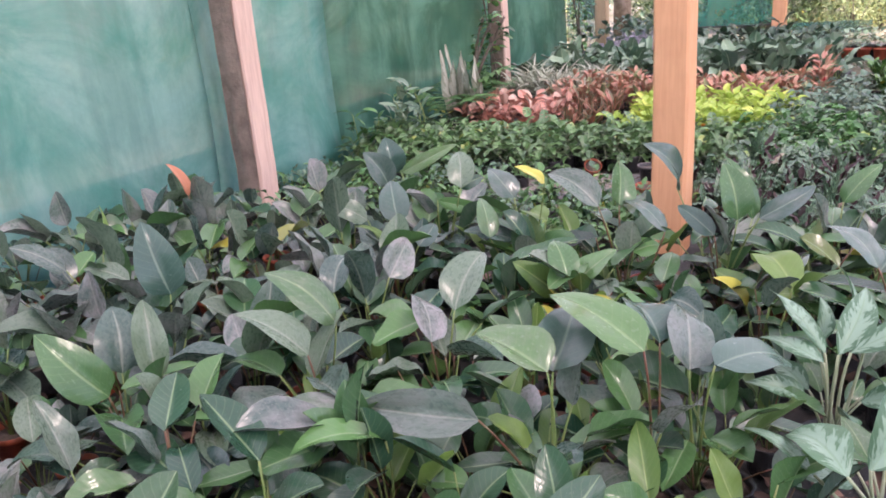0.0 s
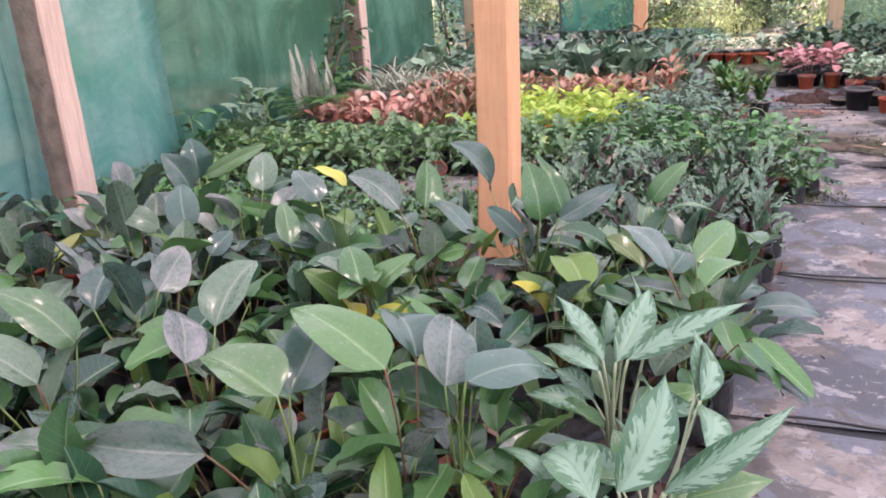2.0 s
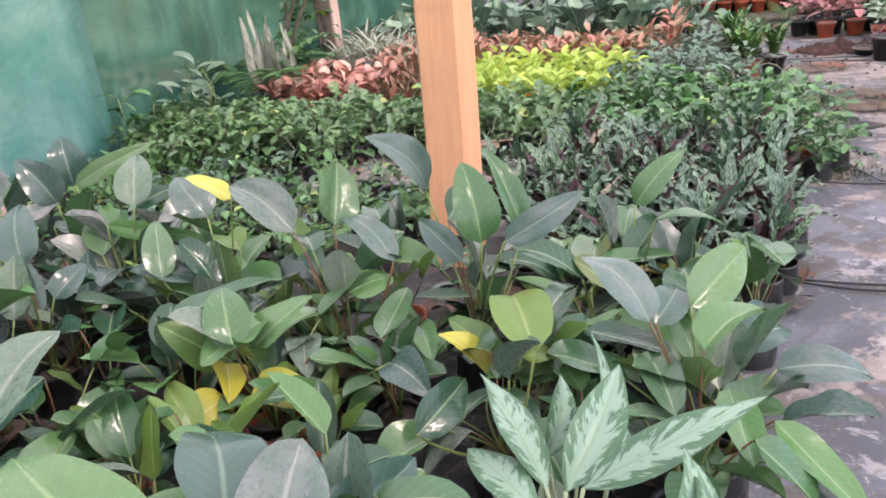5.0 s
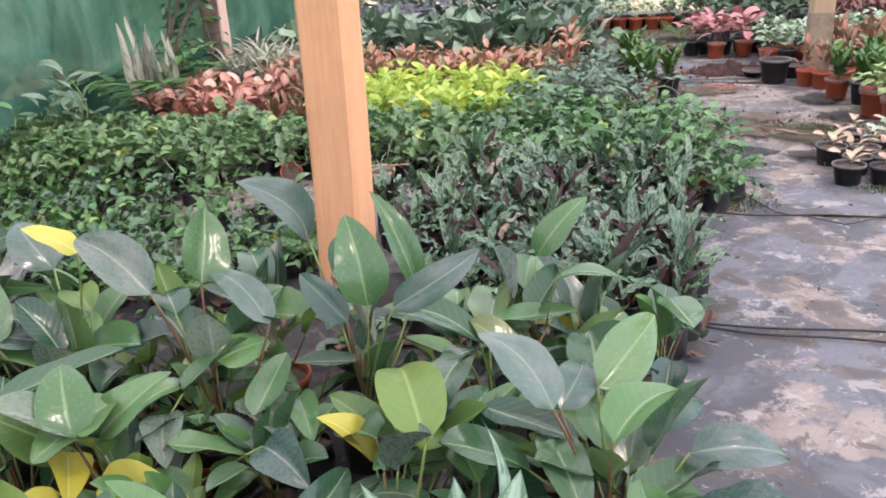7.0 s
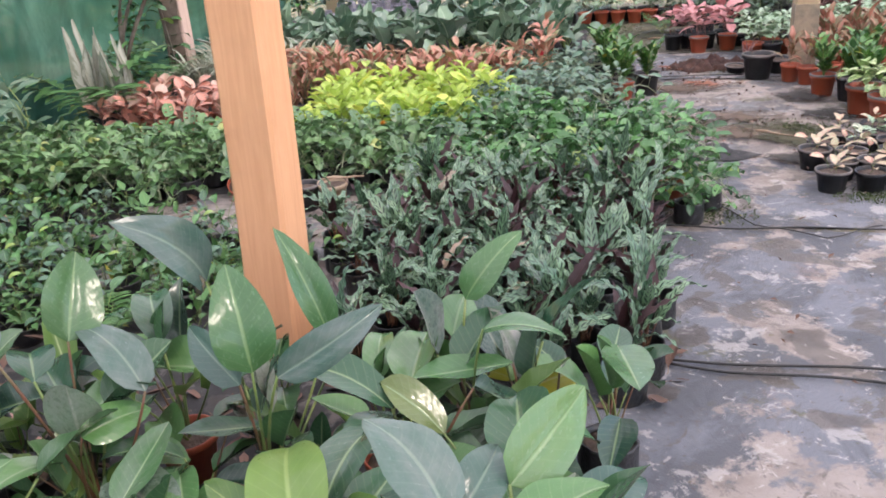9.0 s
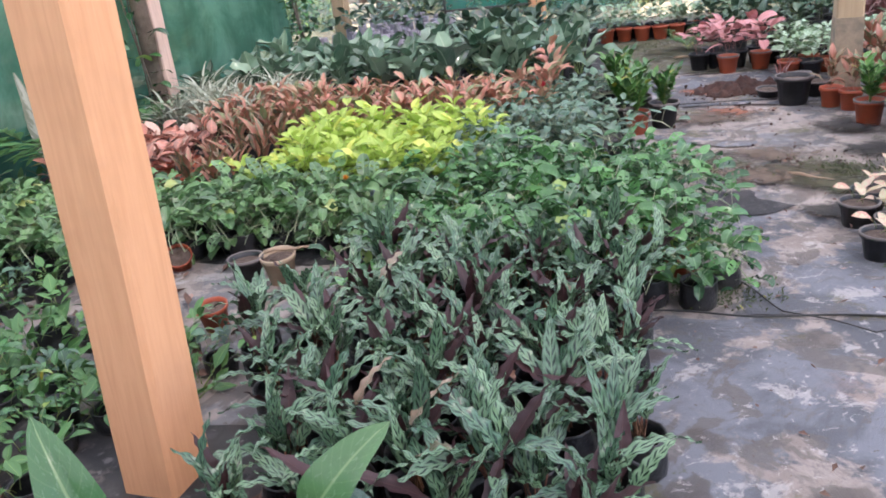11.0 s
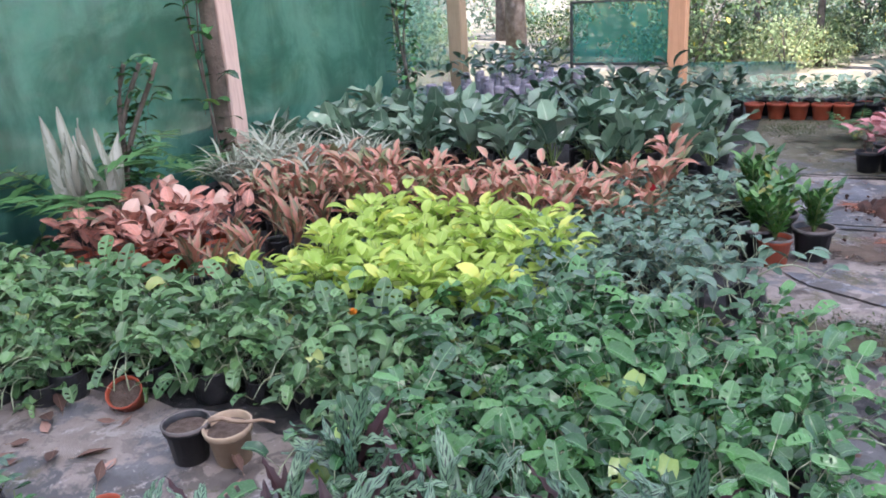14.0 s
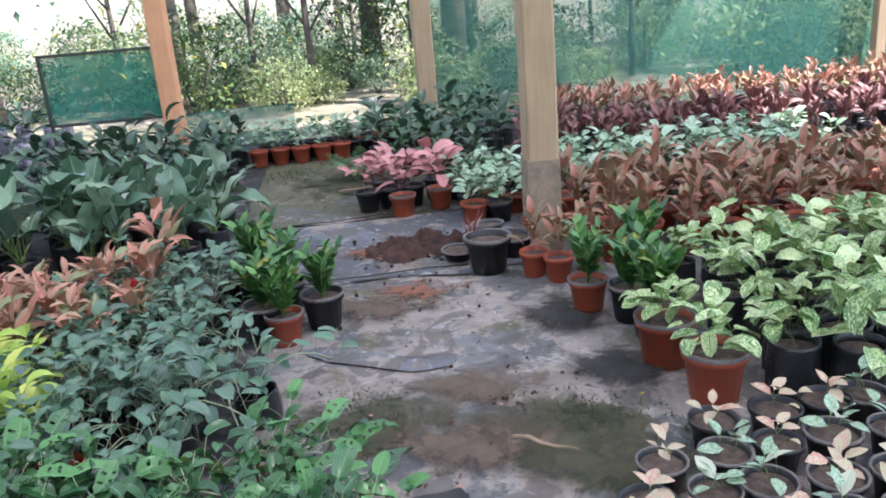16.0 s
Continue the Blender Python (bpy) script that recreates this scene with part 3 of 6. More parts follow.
def grid_places(rnd, u0, u1, v0, v1, step, jitter=0.3, size=(0.85, 1.15), keep=None, z=0.0, lean=5.0):
    out = []
    nu, nv = max(1, round((u1 - u0) / step)), max(1, round((v1 - v0) / step))
    for j in range(nv):
        for i in range(nu):
            u = u0 + (i + 0.5 + (0.5 if j % 2 else 0) * 0.8 - 0.2) * (u1 - u0) / nu + rnd.uniform(-jitter, jitter) * step
            v = v0 + (j + 0.5) * (v1 - v0) / nv + rnd.uniform(-jitter, jitter) * step
            if keep is None or keep(u, v):
                out.append(at(u, v, z, rnd.uniform(0, 360), rnd.uniform(*size), rnd.uniform(-lean, lean)))
    rnd.shuffle(out)
    return out


# ---- setting ----
def sheet(name, u0, u1, v0, v1, z, mat, label, cell=0.25, ripple=0.004, ragged=0.02, seed=1, edge=0.003, kind="structure"):
    """A cloth on the ground with ripples, an uneven outline and a turned-down edge."""
    rnd = random.Random(seed)
    nu, nv = max(2, round((u1 - u0) / cell)), max(2, round((v1 - v0) / cell))
    verts, faces = [], []
    for j in range(nv + 1):
        for i in range(nu + 1):
            u, v = u0 + (u1 - u0) * i / nu, v0 + (v1 - v0) * j / nv
            if i in (0, nu):
                u += rnd.uniform(-ragged, ragged)
            if j in (0, nv):
                v += rnd.uniform(-ragged, ragged)
            h = z + ripple * (0.5 + 0.5 * noise.noise((u * 2.1, v * 2.1, seed)))
            if i in (0, nu) or j in (0, nv):
                h = z - edge + (ripple * 2.2 * max(0, noise.noise((u * 3, v * 3, seed + 5))))
            verts.append(tuple(W(u, v, h)))
    for j in range(nv):
        for i in range(nu):
            a = j * (nu + 1) + i
            faces.append((a, a + 1, a + nu + 2, a + nu + 1))
    return thing(name, label, "ground cloth", data=Geo().add(verts, faces).mesh(name, mat), kind=kind)


def ground_sheet():
    verts, faces = [], []
    steps = [-400, -150, -60, -25, -12, -6, -3, 0, 3, 6, 9, 12, 14, 16, 18, 21, 25, 32, 45, 70, 150, 400]
    n = len(steps)
    for b in steps:
        for a in steps:
            far = max(0.0, math.hypot(a, b - 6) - 14)
            verts.append((a, b, -0.012 + min(far, 40) * 0.006 * noise.noise((a * 0.09, b * 0.09, 3))))
    for j in range(n - 1):
        for i in range(n - 1):
            k = j * n + i
            faces.append((k, k + 1, k + n + 1, k + n))
    thing("ground", "sandy garden soil with dry leaves", "ground", data=Geo().add(verts, faces).mesh("ground", M["ground"]), kind="structure")


ground_sheet()
sheet("floor", -4.3, 7.2, -3.5, 14.0, 0.002, M["matbed"], "weed cloth blackened to deepen the shade under the potted plants", 0.5, 0.003, 0.03, 2)
sheet("floor_patch", -2.35, -0.58, 4.75, 6.05, 0.009, M["matdirty"], "muddy grey mat on the bare patch between the pots", 0.16, 0.006, 0.03, 9)
sheet("pavement_1", 0.34, 2.3, -2.5, 3.0, 0.010, M["matgrey"], "grey weed mat stained with sand", 0.16, 0.006, 0.015, 3)
sheet("pavement_2", 0.30, 2.35, 3.04, 5.55, 0.012, M["matgrey"], "grey weed mat with dark wet blots", 0.16, 0.006, 0.012, 4)
sheet("pavement_3", 0.86, 2.6, 5.58, 6.68, 0.016, M["matgrey"], "plain blue-grey weed mat", 0.14, 0.006, 0.012, 5)
sheet("pavement_4", 0.25, 2.6, 5.5, 8.98, 0.009, M["matdirty"], "muddy weed mat with algae", 0.16, 0.006, 0.02, 6)
sheet("pavement_5", 0.25, 2.2, 9.0, 10.22, 0.012, M["matgrey"], "grey weed mat under spilled soil", 0.16, 0.006, 0.015, 7)
sheet("pavement_6", -0.1, 2.2, 10.25, 12.6, 0.010, M["matmoss"], "mossy weed mat with extra algae darkening it as shaded", 0.2, 0.006, 0.02, 8)


def loose_cloth(name, outline, z, mat, label, seed):
    """A torn piece of cloth lying on the mats."""
    rnd = random.Random(seed)
    mid = (sum(p[0] for p in outline) / len(outline), sum(p[1] for p in outline) / len(outline))
    verts, faces, rings, per = [], [], 5, 6
    edge = []
    for i, p in enumerate(outline):
        q = outline[(i + 1) % len(outline)]
        for k in range(per):
            t = k / per
            edge.append((p[0] + (q[0] - p[0]) * t + rnd.uniform(-0.008, 0.008), p[1] + (q[1] - p[1]) * t + rnd.uniform(-0.008, 0.008)))
    n = len(edge)
    for r in range(rings + 1):
        t = 1 - r / rings
        for p in edge:
            u, v = mid[0] + (p[0] - mid[0]) * t, mid[1] + (p[1] - mid[1]) * t
            h = z + (0.0 if r == 0 else 0.008 * abs(noise.noise((u * 5, v * 5, seed))))
            verts.append(tuple(W(u, v, h)))
    for r in range(rings):
        for i in range(n):
            j = (i + 1) % n
            faces.append((r * n + i, r * n + j, (r + 1) * n + j, (r + 1) * n + i))
    return thing(name, label, "ground cloth", data=Geo().add(verts, faces).mesh(name, mat))


loose_cloth("torn_cloth", [(0.62, 6.93), (0.98, 6.97), (1.0, 6.84), (1.16, 6.72), (1.0, 6.6), (0.84, 6.62)], 0.022, M["matblack"], "torn black weed cloth lying on the muddy mat", 11)
loose_cloth("cloth_strip", [(0.40, 8.16), (0.55, 8.15), (0.98, 7.9), (1.1, 7.92), (1.05, 7.82), (0.9, 7.8), (0.55, 8.0)], 0.021, M["matgrey"], "crumpled grey strip of weed cloth on the path", 12)
loose_cloth("cloth_flap", [(1.0, 8.95), (1.5, 8.85), (1.45, 9.15), (1.2, 9.2)], 0.022, M["matgrey"], "crumpled grey cloth flap beside the soil heap", 13)


def stain(name, u, v, ru, rv, mat, label, z=0.03):
    """A thin film lying on the mats, level with their ripples."""
    verts, faces = [], []
    for j in range(9):
        for i in range(9):
            x, y = (i / 4 - 1) * ru, (j / 4 - 1) * rv
            verts.append((x, y, 0.002 * noise.noise((x * 4 + u, y * 4 + v, 2))))
    for j in range(8):
        for i in range(8):
            k = j * 9 + i
            faces.append((k, k + 1, k + 10, k + 9))
    return thing(name, label, "stain", data=Geo().add(verts, faces).mesh(name, mat), m=at(u, v, z), kind="stuff")


stain("moss_stain", 1.34, 7.2, 0.55, 0.42, M["mossfilm"], "dark green mossy mud on the trodden mat")
stain("moss_stain", 0.72, 7.42, 0.42, 0.36, M["mossfilm"], "dark green mossy mud on the trodden mat")
stain("moss_stain", 1.45, 6.98, 0.36, 0.26, M["mossfilm"], "dark green mossy mud on the trodden mat", 0.034)
stain("moss_stain", 0.62, 11.4, 0.6, 0.7, M["mossfilm"], "dark green mossy mud on the shaded mat")
stain("mud_stain", 1.12, 7.62, 0.36, 0.28, M["brownfilm"], "brown trodden mud on the mat", 0.031)
stain("mud_stain", 1.05, 7.2, 0.42, 0.26, M["brownfilm"], "brown trodden mud on the mat", 0.032)
stain("mud_stain", 0.78, 8.55, 0.45, 0.3, M["brownfilm"], "brown trodden mud on the mat")
stain("wet_stain", 1.7, 7.62, 0.26, 0.26, M["wetfilm"], "dark wet mud running from the pots", 0.033)
stain("wet_stain", 1.32, 6.62, 0.2, 0.16, M["wetfilm"], "dark wet mud running from the pots", 0.034)
stain("wet_stain", 1.62, 8.2, 0.24, 0.3, M["wetfilm"], "dark wet mud running from the pots", 0.031)
stain("soil_stain", 0.80, 9.44, 0.36, 0.26, M["redfilm"], "red soil dust spilled round the heap")
stain("soil_stain", 1.0, 8.72, 0.42, 0.3, M["redfilm"], "red soil dust trodden into the mat", 0.032)


def timber_post(name, u, v, size, height, mats, label, wear=0.004, seed=1, footing=None, bark=None, turn=0.0, lean=0.0):
    """A square post with chamfered, slightly uneven edges; a footing or a shade-coloured side strip where it has one.
    """
    rnd = random.Random(seed)
    g = Geo()
    h, c = size / 2, size * 0.07
    ring = [(-h + c, -h), (h - c, -h), (h, -h + c), (h, h - c), (h - c, h), (-h + c, h), (-h, h - c), (-h, -h + c)]
    levels = 14
    verts, faces = [], []
    for k in range(levels + 1):
        z = height * k / levels
        bend = 0.012 * noise.noise((z * 0.8, seed, 0))
        for x, y in ring:
            verts.append((x + bend + rnd.uniform(-wear, wear) * 0.5, y + rnd.uniform(-wear, wear) * 0.5, z))
    for k in range(levels):
        for i in range(8):
            j = (i + 1) % 8
            faces.append((k * 8 + i, k * 8 + j, (k + 1) * 8 + j, (k + 1) * 8 + i))
    faces.append(tuple(range(levels * 8, levels * 8 + 8)))
    g.add(verts, faces)
    root = thing(name, label, "post", "roof posts", m=at(u, v, -0.01, turn, 1.0, lean))
    part("timber", g.mesh("timber", mats, smooth=False), root)
    # added sleeve stands for the post's own darker, wet lower end
    if footing:
        v2, f2 = lathe([(size * 0.74, 0.0), (size * 0.735, footing * 0.93), (size * 0.72, footing), (size * 0.66, footing + 0.004)], 4, 0.01, rnd)
        part("footing", Geo().add(v2, f2, m=Matrix.Rotation(radians(45), 4, "Z")).mesh("footing", M["wetfoot"], smooth=False), root, "sleeve for the darker wet foot of the post")
    # rough strip that puts this face's shade into a darker colour
    if bark:
        verts, faces = [], []
        for k in range(21):
            z = height * k / 20
            for i in range(6):
                s = i / 5
                out = 0.018 + 0.022 * noise.noise((s * 3, z * 4, seed + 9)) + 0.012 * math.sin(math.pi * s)
                verts.append((-h - 0.004 + size * 0.98 * s, -h - out, z))
        for k in range(20):
            for i in range(5):
                a = k * 6 + i
                faces.append((a, a + 1, a + 7, a + 6))
        part("bark_side", Geo().add(verts, faces).mesh("bark_side", M["shadeside"]), root, "rough brown strip coloured as the post's shaded side")
    return root


timber_post("wooden_post", -0.806, 4.473, 0.185, 2.63, M["post"], "square sawn orange-brown timber post among the potted plants", seed=1, turn=-2.8, lean=-3.5)
timber_post("wooden_post", -3.70, 4.53, 0.19, 2.62, M["palepost"], "pale split timber post with a shade-coloured side against the net", 0.008, 2, bark=True)
timber_post("wooden_post", -3.76, 9.12, 0.17, 2.62, M["palepost"], "pale split timber post with creeper against the green net", 0.008, 3, bark=True)
timber_post("wooden_post", 1.76, 9.17, 0.175, 2.62, M["greypost"], "weathered brown post with a darker wet foot by the path", 0.004, 4, footing=0.56)
timber_post("wooden_post", -3.90, 13.72, 0.19, 2.62, M["greypost"], "weathered timber post at the end of the net", 0.005, 5)
timber_post("wooden_post", -1.17, 13.85, 0.20, 2.62, M["post"], "sawn timber post beside the green mesh panel", 0.004, 6)
timber_post("wooden_post", 1.57, 13.8, 0.20, 2.62, M["greypost"], "weathered brown timber post at the open end", 0.004, 7)
timber_post("wooden_post", 6.82, 13.8, 0.12, 2.62, M["greypost"], "thin dark timber post in front of the teal net", 0.004, 8)


def net_wall(name, a, b, z0, z1, mat, label, seed=1, sway=0.05, kind="structure"):
    """A hanging net from a to b (grid places), with folds; two layers thick at hem and top."""
    length = math.hypot(b[0] - a[0], b[1] - a[1])
    nx, nz = max(4, int(length / 0.12)), 12
    verts, faces = [], []
    du, dv = (b[0] - a[0]) / length, (b[1] - a[1]) / length
    for k in range(nz + 1):
        z = z0 + (z1 - z0) * k / nz
        for i in range(nx + 1):
            s = length * i / nx
            off = sway * (noise.noise((s * 0.9, z * 0.5, seed)) + 0.45 * noise.noise((s * 3.3, z * 0.9, seed + 4)))
            low = 0.02 * noise.noise((s * 1.5, 0, seed)) if k == 0 else 0.0
            verts.append(tuple(W(a[0] + du * s - dv * off, a[1] + dv * s + du * off, z + low)))
    for k in range(nz):
        for i in range(nx):
            j = k * (nx + 1) + i
            faces.append((j, j + 1, j + nx + 2, j + nx + 1))
    ob = thing(name, label, "shade net", data=Geo().add(verts, faces).mesh(name, mat), kind=kind)
    solid = ob.modifiers.new("cloth", "SOLIDIFY")
    solid.thickness = 0.002
    return ob


net_wall("wall_left_1", (-4.0, -3.6), (-4.0, 4.50), 0.0, 2.6, M["net"], "teal shade net hanging between posts", 1)
net_wall("wall_left_2", (-3.985, 4.42), (-3.985, 6.0), 0.0, 2.6, M["net"], "teal shade net hanging between posts", 2)
net_wall("wall_left_3", (-4.03, 5.85), (-4.03, 12.35), 0.0, 2.6, M["netdark"], "green shade net with the trees' shade in its dark colour", 3, 0.07)
# thinner cloth here stands in for sunlight from the open end
net_wall("wall_left_4", (-4.0, 12.3), (-4.0, 13.7), 0.0, 2.6, M["netthin"], "teal net panel made thin to look sunlit", 4)
net_wall("wall_end_1", (1.68, 13.9), (6.8, 13.9), 0.0, 2.6, M["netthin"], "thin teal net with the garden showing through", 5)
net_wall("wall_end_2", (-1.05, 13.86), (0.1, 13.86), 0.0, 0.42, M["netthin"], "low strip of teal net at the open end", 6, 0.03)
net_wall("wall_back", (-4.0, -3.6), (7.1, -3.6), 0.0, 2.6, M["net"], "teal shade net behind the walker", 7)
net_wall("wall_end_3", (6.9, 13.9), (9.5, 13.9), 0.0, 2.6, M["netthin"], "thin teal net with the garden showing through", 8)

# unseen roof cloth, added to dim and soften the daylight inside
verts, faces = [], []
RU, RV = [-4.2, -2.4, -0.8, 0.5, 1.8, 3.2, 4.4, 5.6], [-3.8, -1, 2, 4.6, 7, 9.2, 11.5, 14.1]
for v in RV:
    for u in RU:
        verts.append(tuple(W(u, v, 2.64 + 0.05 * noise.noise((u, v, 2)))))
for j in range(len(RV) - 1):
    for i in range(len(RU) - 1):
        k = j * len(RU) + i
        faces.append((k, k + 1, k + len(RU) + 1, k + len(RU)))
thing("ceiling", "unseen pale cloth added over the posts to soften the sun", "roof", data=Geo().add(verts, faces).mesh("ceiling", M["roofnet"]), kind="structure")


def box_geo(g, x0, x1, y0, y1, z0, z1, slot=0, bevel=0.004):
    b = bevel
    v = []
    for z, k in ((z0, b), (z0 + b, 0), (z1 - b, 0), (z1, b)):
        v += [(x0 + k, y0 + k, z), (x1 - k, y0 + k, z), (x1 - k, y1 - k, z), (x0 + k, y1 - k, z)]
    f = [(3, 2, 1, 0), (12, 13, 14, 15)]
    for r in range(3):
        for i in range(4):
            j = (i + 1) % 4
            f.append((r * 4 + i, r * 4 + j, r * 4 + 4 + j, r * 4 + 4 + i))
    return g.add(v, f, slot=slot)


def mesh_panel():
    """The framed green mesh panel at the open end."""
    root = thing("mesh_panel", "framed green mesh panel fixed beside a timber post", "net panel", m=at(-1.82, 13.82, 0))
    for x0, x1, z0, z1 in ((-0.62, 0.62, 0.40, 0.43), (-0.62, 0.62, 1.12, 1.15)):
        part("rail", box_geo(Geo(), x0, x1, -0.02, 0.02, z0, z1).mesh("rail", M["darkframe"], smooth=False), root)
    for x in (-0.62, 0.59):
        part("stile", box_geo(Geo(), x, x + 0.03, -0.02, 0.02, 0.0, 1.15).mesh("stile", M["darkframe"], smooth=False), root)
    verts, faces = [], []
    for k in range(9):
        for i in range(13):
            verts.append((-0.6 + 0.1 * i, 0.015 * noise.noise((i * 0.5, k * 0.5, 1)), 0.42 + 0.0875 * k))
    for k in range(8):
        for i in range(12):
            j = k * 13 + i
            faces.append((j, j + 1, j + 14, j + 13))
    part("mesh", Geo().add(verts, faces).mesh("mesh", M["netpanel"]), root, "green mesh cloth")


mesh_panel()


# ---- large-leaved philodendron bed ----
def leaf_plant(name, label, category, group, leaves, count, rnd, pot, tilt=(-6, 14), size=(0.75, 1.1), height=0.13, part_name="leaf", odd=None):
    """A potted plant whose leaves are parts of their own."""
    root = thing(name, label, category, group)
    pot(root, rnd)
    for i in range(count):
        data = leaves[rnd.randrange(len(leaves))]
        if odd and rnd.random() < odd[1]:
            data = odd[0][rnd.randrange(len(odd[0]))]
        k = rnd.uniform(*size)
        m = Matrix.Translation((rnd.uniform(-0.015, 0.015), rnd.uniform(-0.015, 0.015), height)) @ pose(0, 0, 0, 0, 0, i * 137.5 + rnd.uniform(-30, 30)) @ pose(0, 0, 0, rnd.uniform(*tilt), rnd.uniform(-10, 10), 0) @ Matrix.Diagonal((k, k, k, 1))
        part(part_name, data, root, m=m)
    return root


def bag(radius, height, mat="bag"):
    return lambda root, rnd: pot_parts(root, rnd, radius, height, M[mat], kind="bag", soil=radius > 0.08)


def clay(radius, height, mat="terracotta", rim=None):
    return lambda root, rnd: pot_parts(root, rnd, radius, height, M[mat], M[rim] if rim else None, soil=radius > 0.076)


R = random.Random(7)
philo_leaves, young_leaves = [], []
dusty_leaves = []
for i in range(26):
    rise = R.uniform(8, 66) if i % 3 else R.uniform(-25, 12)
    drop = R.choice((R.uniform(-5, 25), R.uniform(15, 70)))
    store, mat = (philo_leaves, M["philodendron"]) if i < 15 else (dusty_leaves, M["dusty"])
    store.append(stalked_leaf("philodendron_leaf", mat, M["redstalk"] if i % 3 == 0 else M["stalk"], R.uniform(0.16, 0.33), R.uniform(66, 88), R.uniform(46, 78), R.uniform(0.19, 0.29), R.uniform(0.108, 0.15), oval, rise, rise - drop, 10, 6, R.uniform(0.25, 1.0), R.uniform(0.02, 0.07), R.uniform(1.2, 2.4), 0.0045, R.uniform(-0.7, 0.7)))
for i in range(5):
    rise = R.uniform(25, 85)
    young_leaves.append(stalked_leaf("philodendron_leaf", M["young"], M["stalk"], R.uniform(0.2, 0.3), R.uniform(72, 86), R.uniform(58, 78), R.uniform(0.18, 0.25), R.uniform(0.085, 0.115), oval, rise, rise - R.uniform(0, 45), 10, 6, R.uniform(0.4, 1.0), 0.06, 2.0, 0.0045, R.uniform(-0.7, 0.7)))
philos, dusties = [], []
for i in range(16):
    orange = i in (2, 6, 11, 14)
    pot = clay(0.085, 0.14) if orange else bag(0.085, 0.15)
    old = i >= 9
    (dusties if old else philos).append(leaf_plant("philodendron", ("large-leaved philodendron grey with dust and painted sky sheen" if old else "large-leaved dark green philodendron") + " in a small " + ("orange pot" if orange else "black bag"), "potted plant", "philodendrons in the bed", dusty_leaves if old else philo_leaves, R.randint(8, 11), R, pot, tilt=(-20, 22), size=(0.58, 1.12), odd=(philo_leaves, 0.3) if old else (young_leaves, 0.15 if i < 7 else 0.45), height=0.12))
R = random.Random(21)
bed = lambda u, v: math.hypot(u + 3.7, v - 4.53) > 0.2 and not (u > -0.02 and v < 2.85) and not (u > -0.3 and v < 1.6) and not (-0.45 < u < 0.0 and 2.55 < v < 2.95)
scatter(philos, grid_places(R, -1.5, 0.42, 0.7, 3.85, 0.27, 0.32, (0.68, 0.98), keep=bed))
scatter(dusties, grid_places(R, -3.75, -1.55, 0.7, 3.85, 0.29, 0.32, (0.75, 1.08), keep=bed))
R = random.Random(23)
wilted = leaf_plant("philodendron", "dusty philodendron with one withered orange leaf", "potted plant", "philodendrons in the bed", dusty_leaves, 7, R, bag(0.085, 0.15), tilt=(-16, 24), height=0.12)
wilted.matrix_basis = Matrix.Translation((-1.2, 4.1, 0))
# tall plants that stand out of the bed
def spoon(t):
    return math.sin(math.pi * t ** 0.66) ** 0.66


LIGHT_SIDE = Vector((0.3, -0.5, 0.85))


def aimed_leaf(name, mats, root, base, tip, width, roll, shape, rnd, thick=0.0045):
    """A leaf on a curved stalk from a pot's middle, its blade from base to tip, turned to the light."""
    b, p = Vector(base), Vector(tip)
    axis = (p - b).normalized()
    length = (p - b).length
    up = (LIGHT_SIDE - axis * LIGHT_SIDE.dot(axis)).normalized()
    up = Matrix.Rotation(radians(roll + rnd.uniform(-26, 26)), 3, axis) @ up
    side = axis.cross(up)
    arch, fold, curl = rnd.uniform(0.03, 0.13), rnd.uniform(0.25, 0.75), rnd.uniform(-0.7, 0.7)
    phase, wave = rnd.uniform(0, 6), rnd.uniform(0.015, 0.045)
    rows, cols = 12, 6
    verts, faces, uvs = [], [], []
    for i in range(rows + 1):
        t = i / rows
        half = 0.57 * width * max(0.03 if i == 0 else 0.0, shape(t))
        mid = b + axis * (length * t) + up * (length * (4 * arch * t * (1 - t) - 0.1 * t ** 3)) + side * (0.05 * length * curl * math.sin(math.pi * t))
        for c in range(cols + 1):
            x = 2 * c / cols - 1
            lift = half * (fold * abs(x) - 0.22 * x * x) + wave * width * abs(x) * math.sin(11 * t + phase + (1.9 if x > 0 else 0)) + curl * 0.5 * half * x * t
            verts.append(mid + side * (x * half * 0.98) + up * lift)
            uvs.append((0.5 + 0.5 * x, t))
    for i in range(rows):
        for c in range(cols):
            a = i * (cols + 1) + c
            faces.append((a, a + 1, a + cols + 2, a + cols + 1))
    g = Geo().add(verts, faces, uvs)
    foot = Vector((rnd.uniform(-0.02, 0.02), rnd.uniform(-0.02, 0.02), 0.12))
    bend = Vector((foot.x * 0.4 + b.x * 0.6, foot.y * 0.4 + b.y * 0.6, b.z * 0.72)) - axis * 0.03
    pts = [foot.lerp(bend, k / 6).lerp(bend.lerp(b, k / 6), k / 6) for k in range(7)]
    g.add(*tube(pts, thick, 6, 0.65), slot=1)
    return part(name, g.mesh(name, *mats), root)


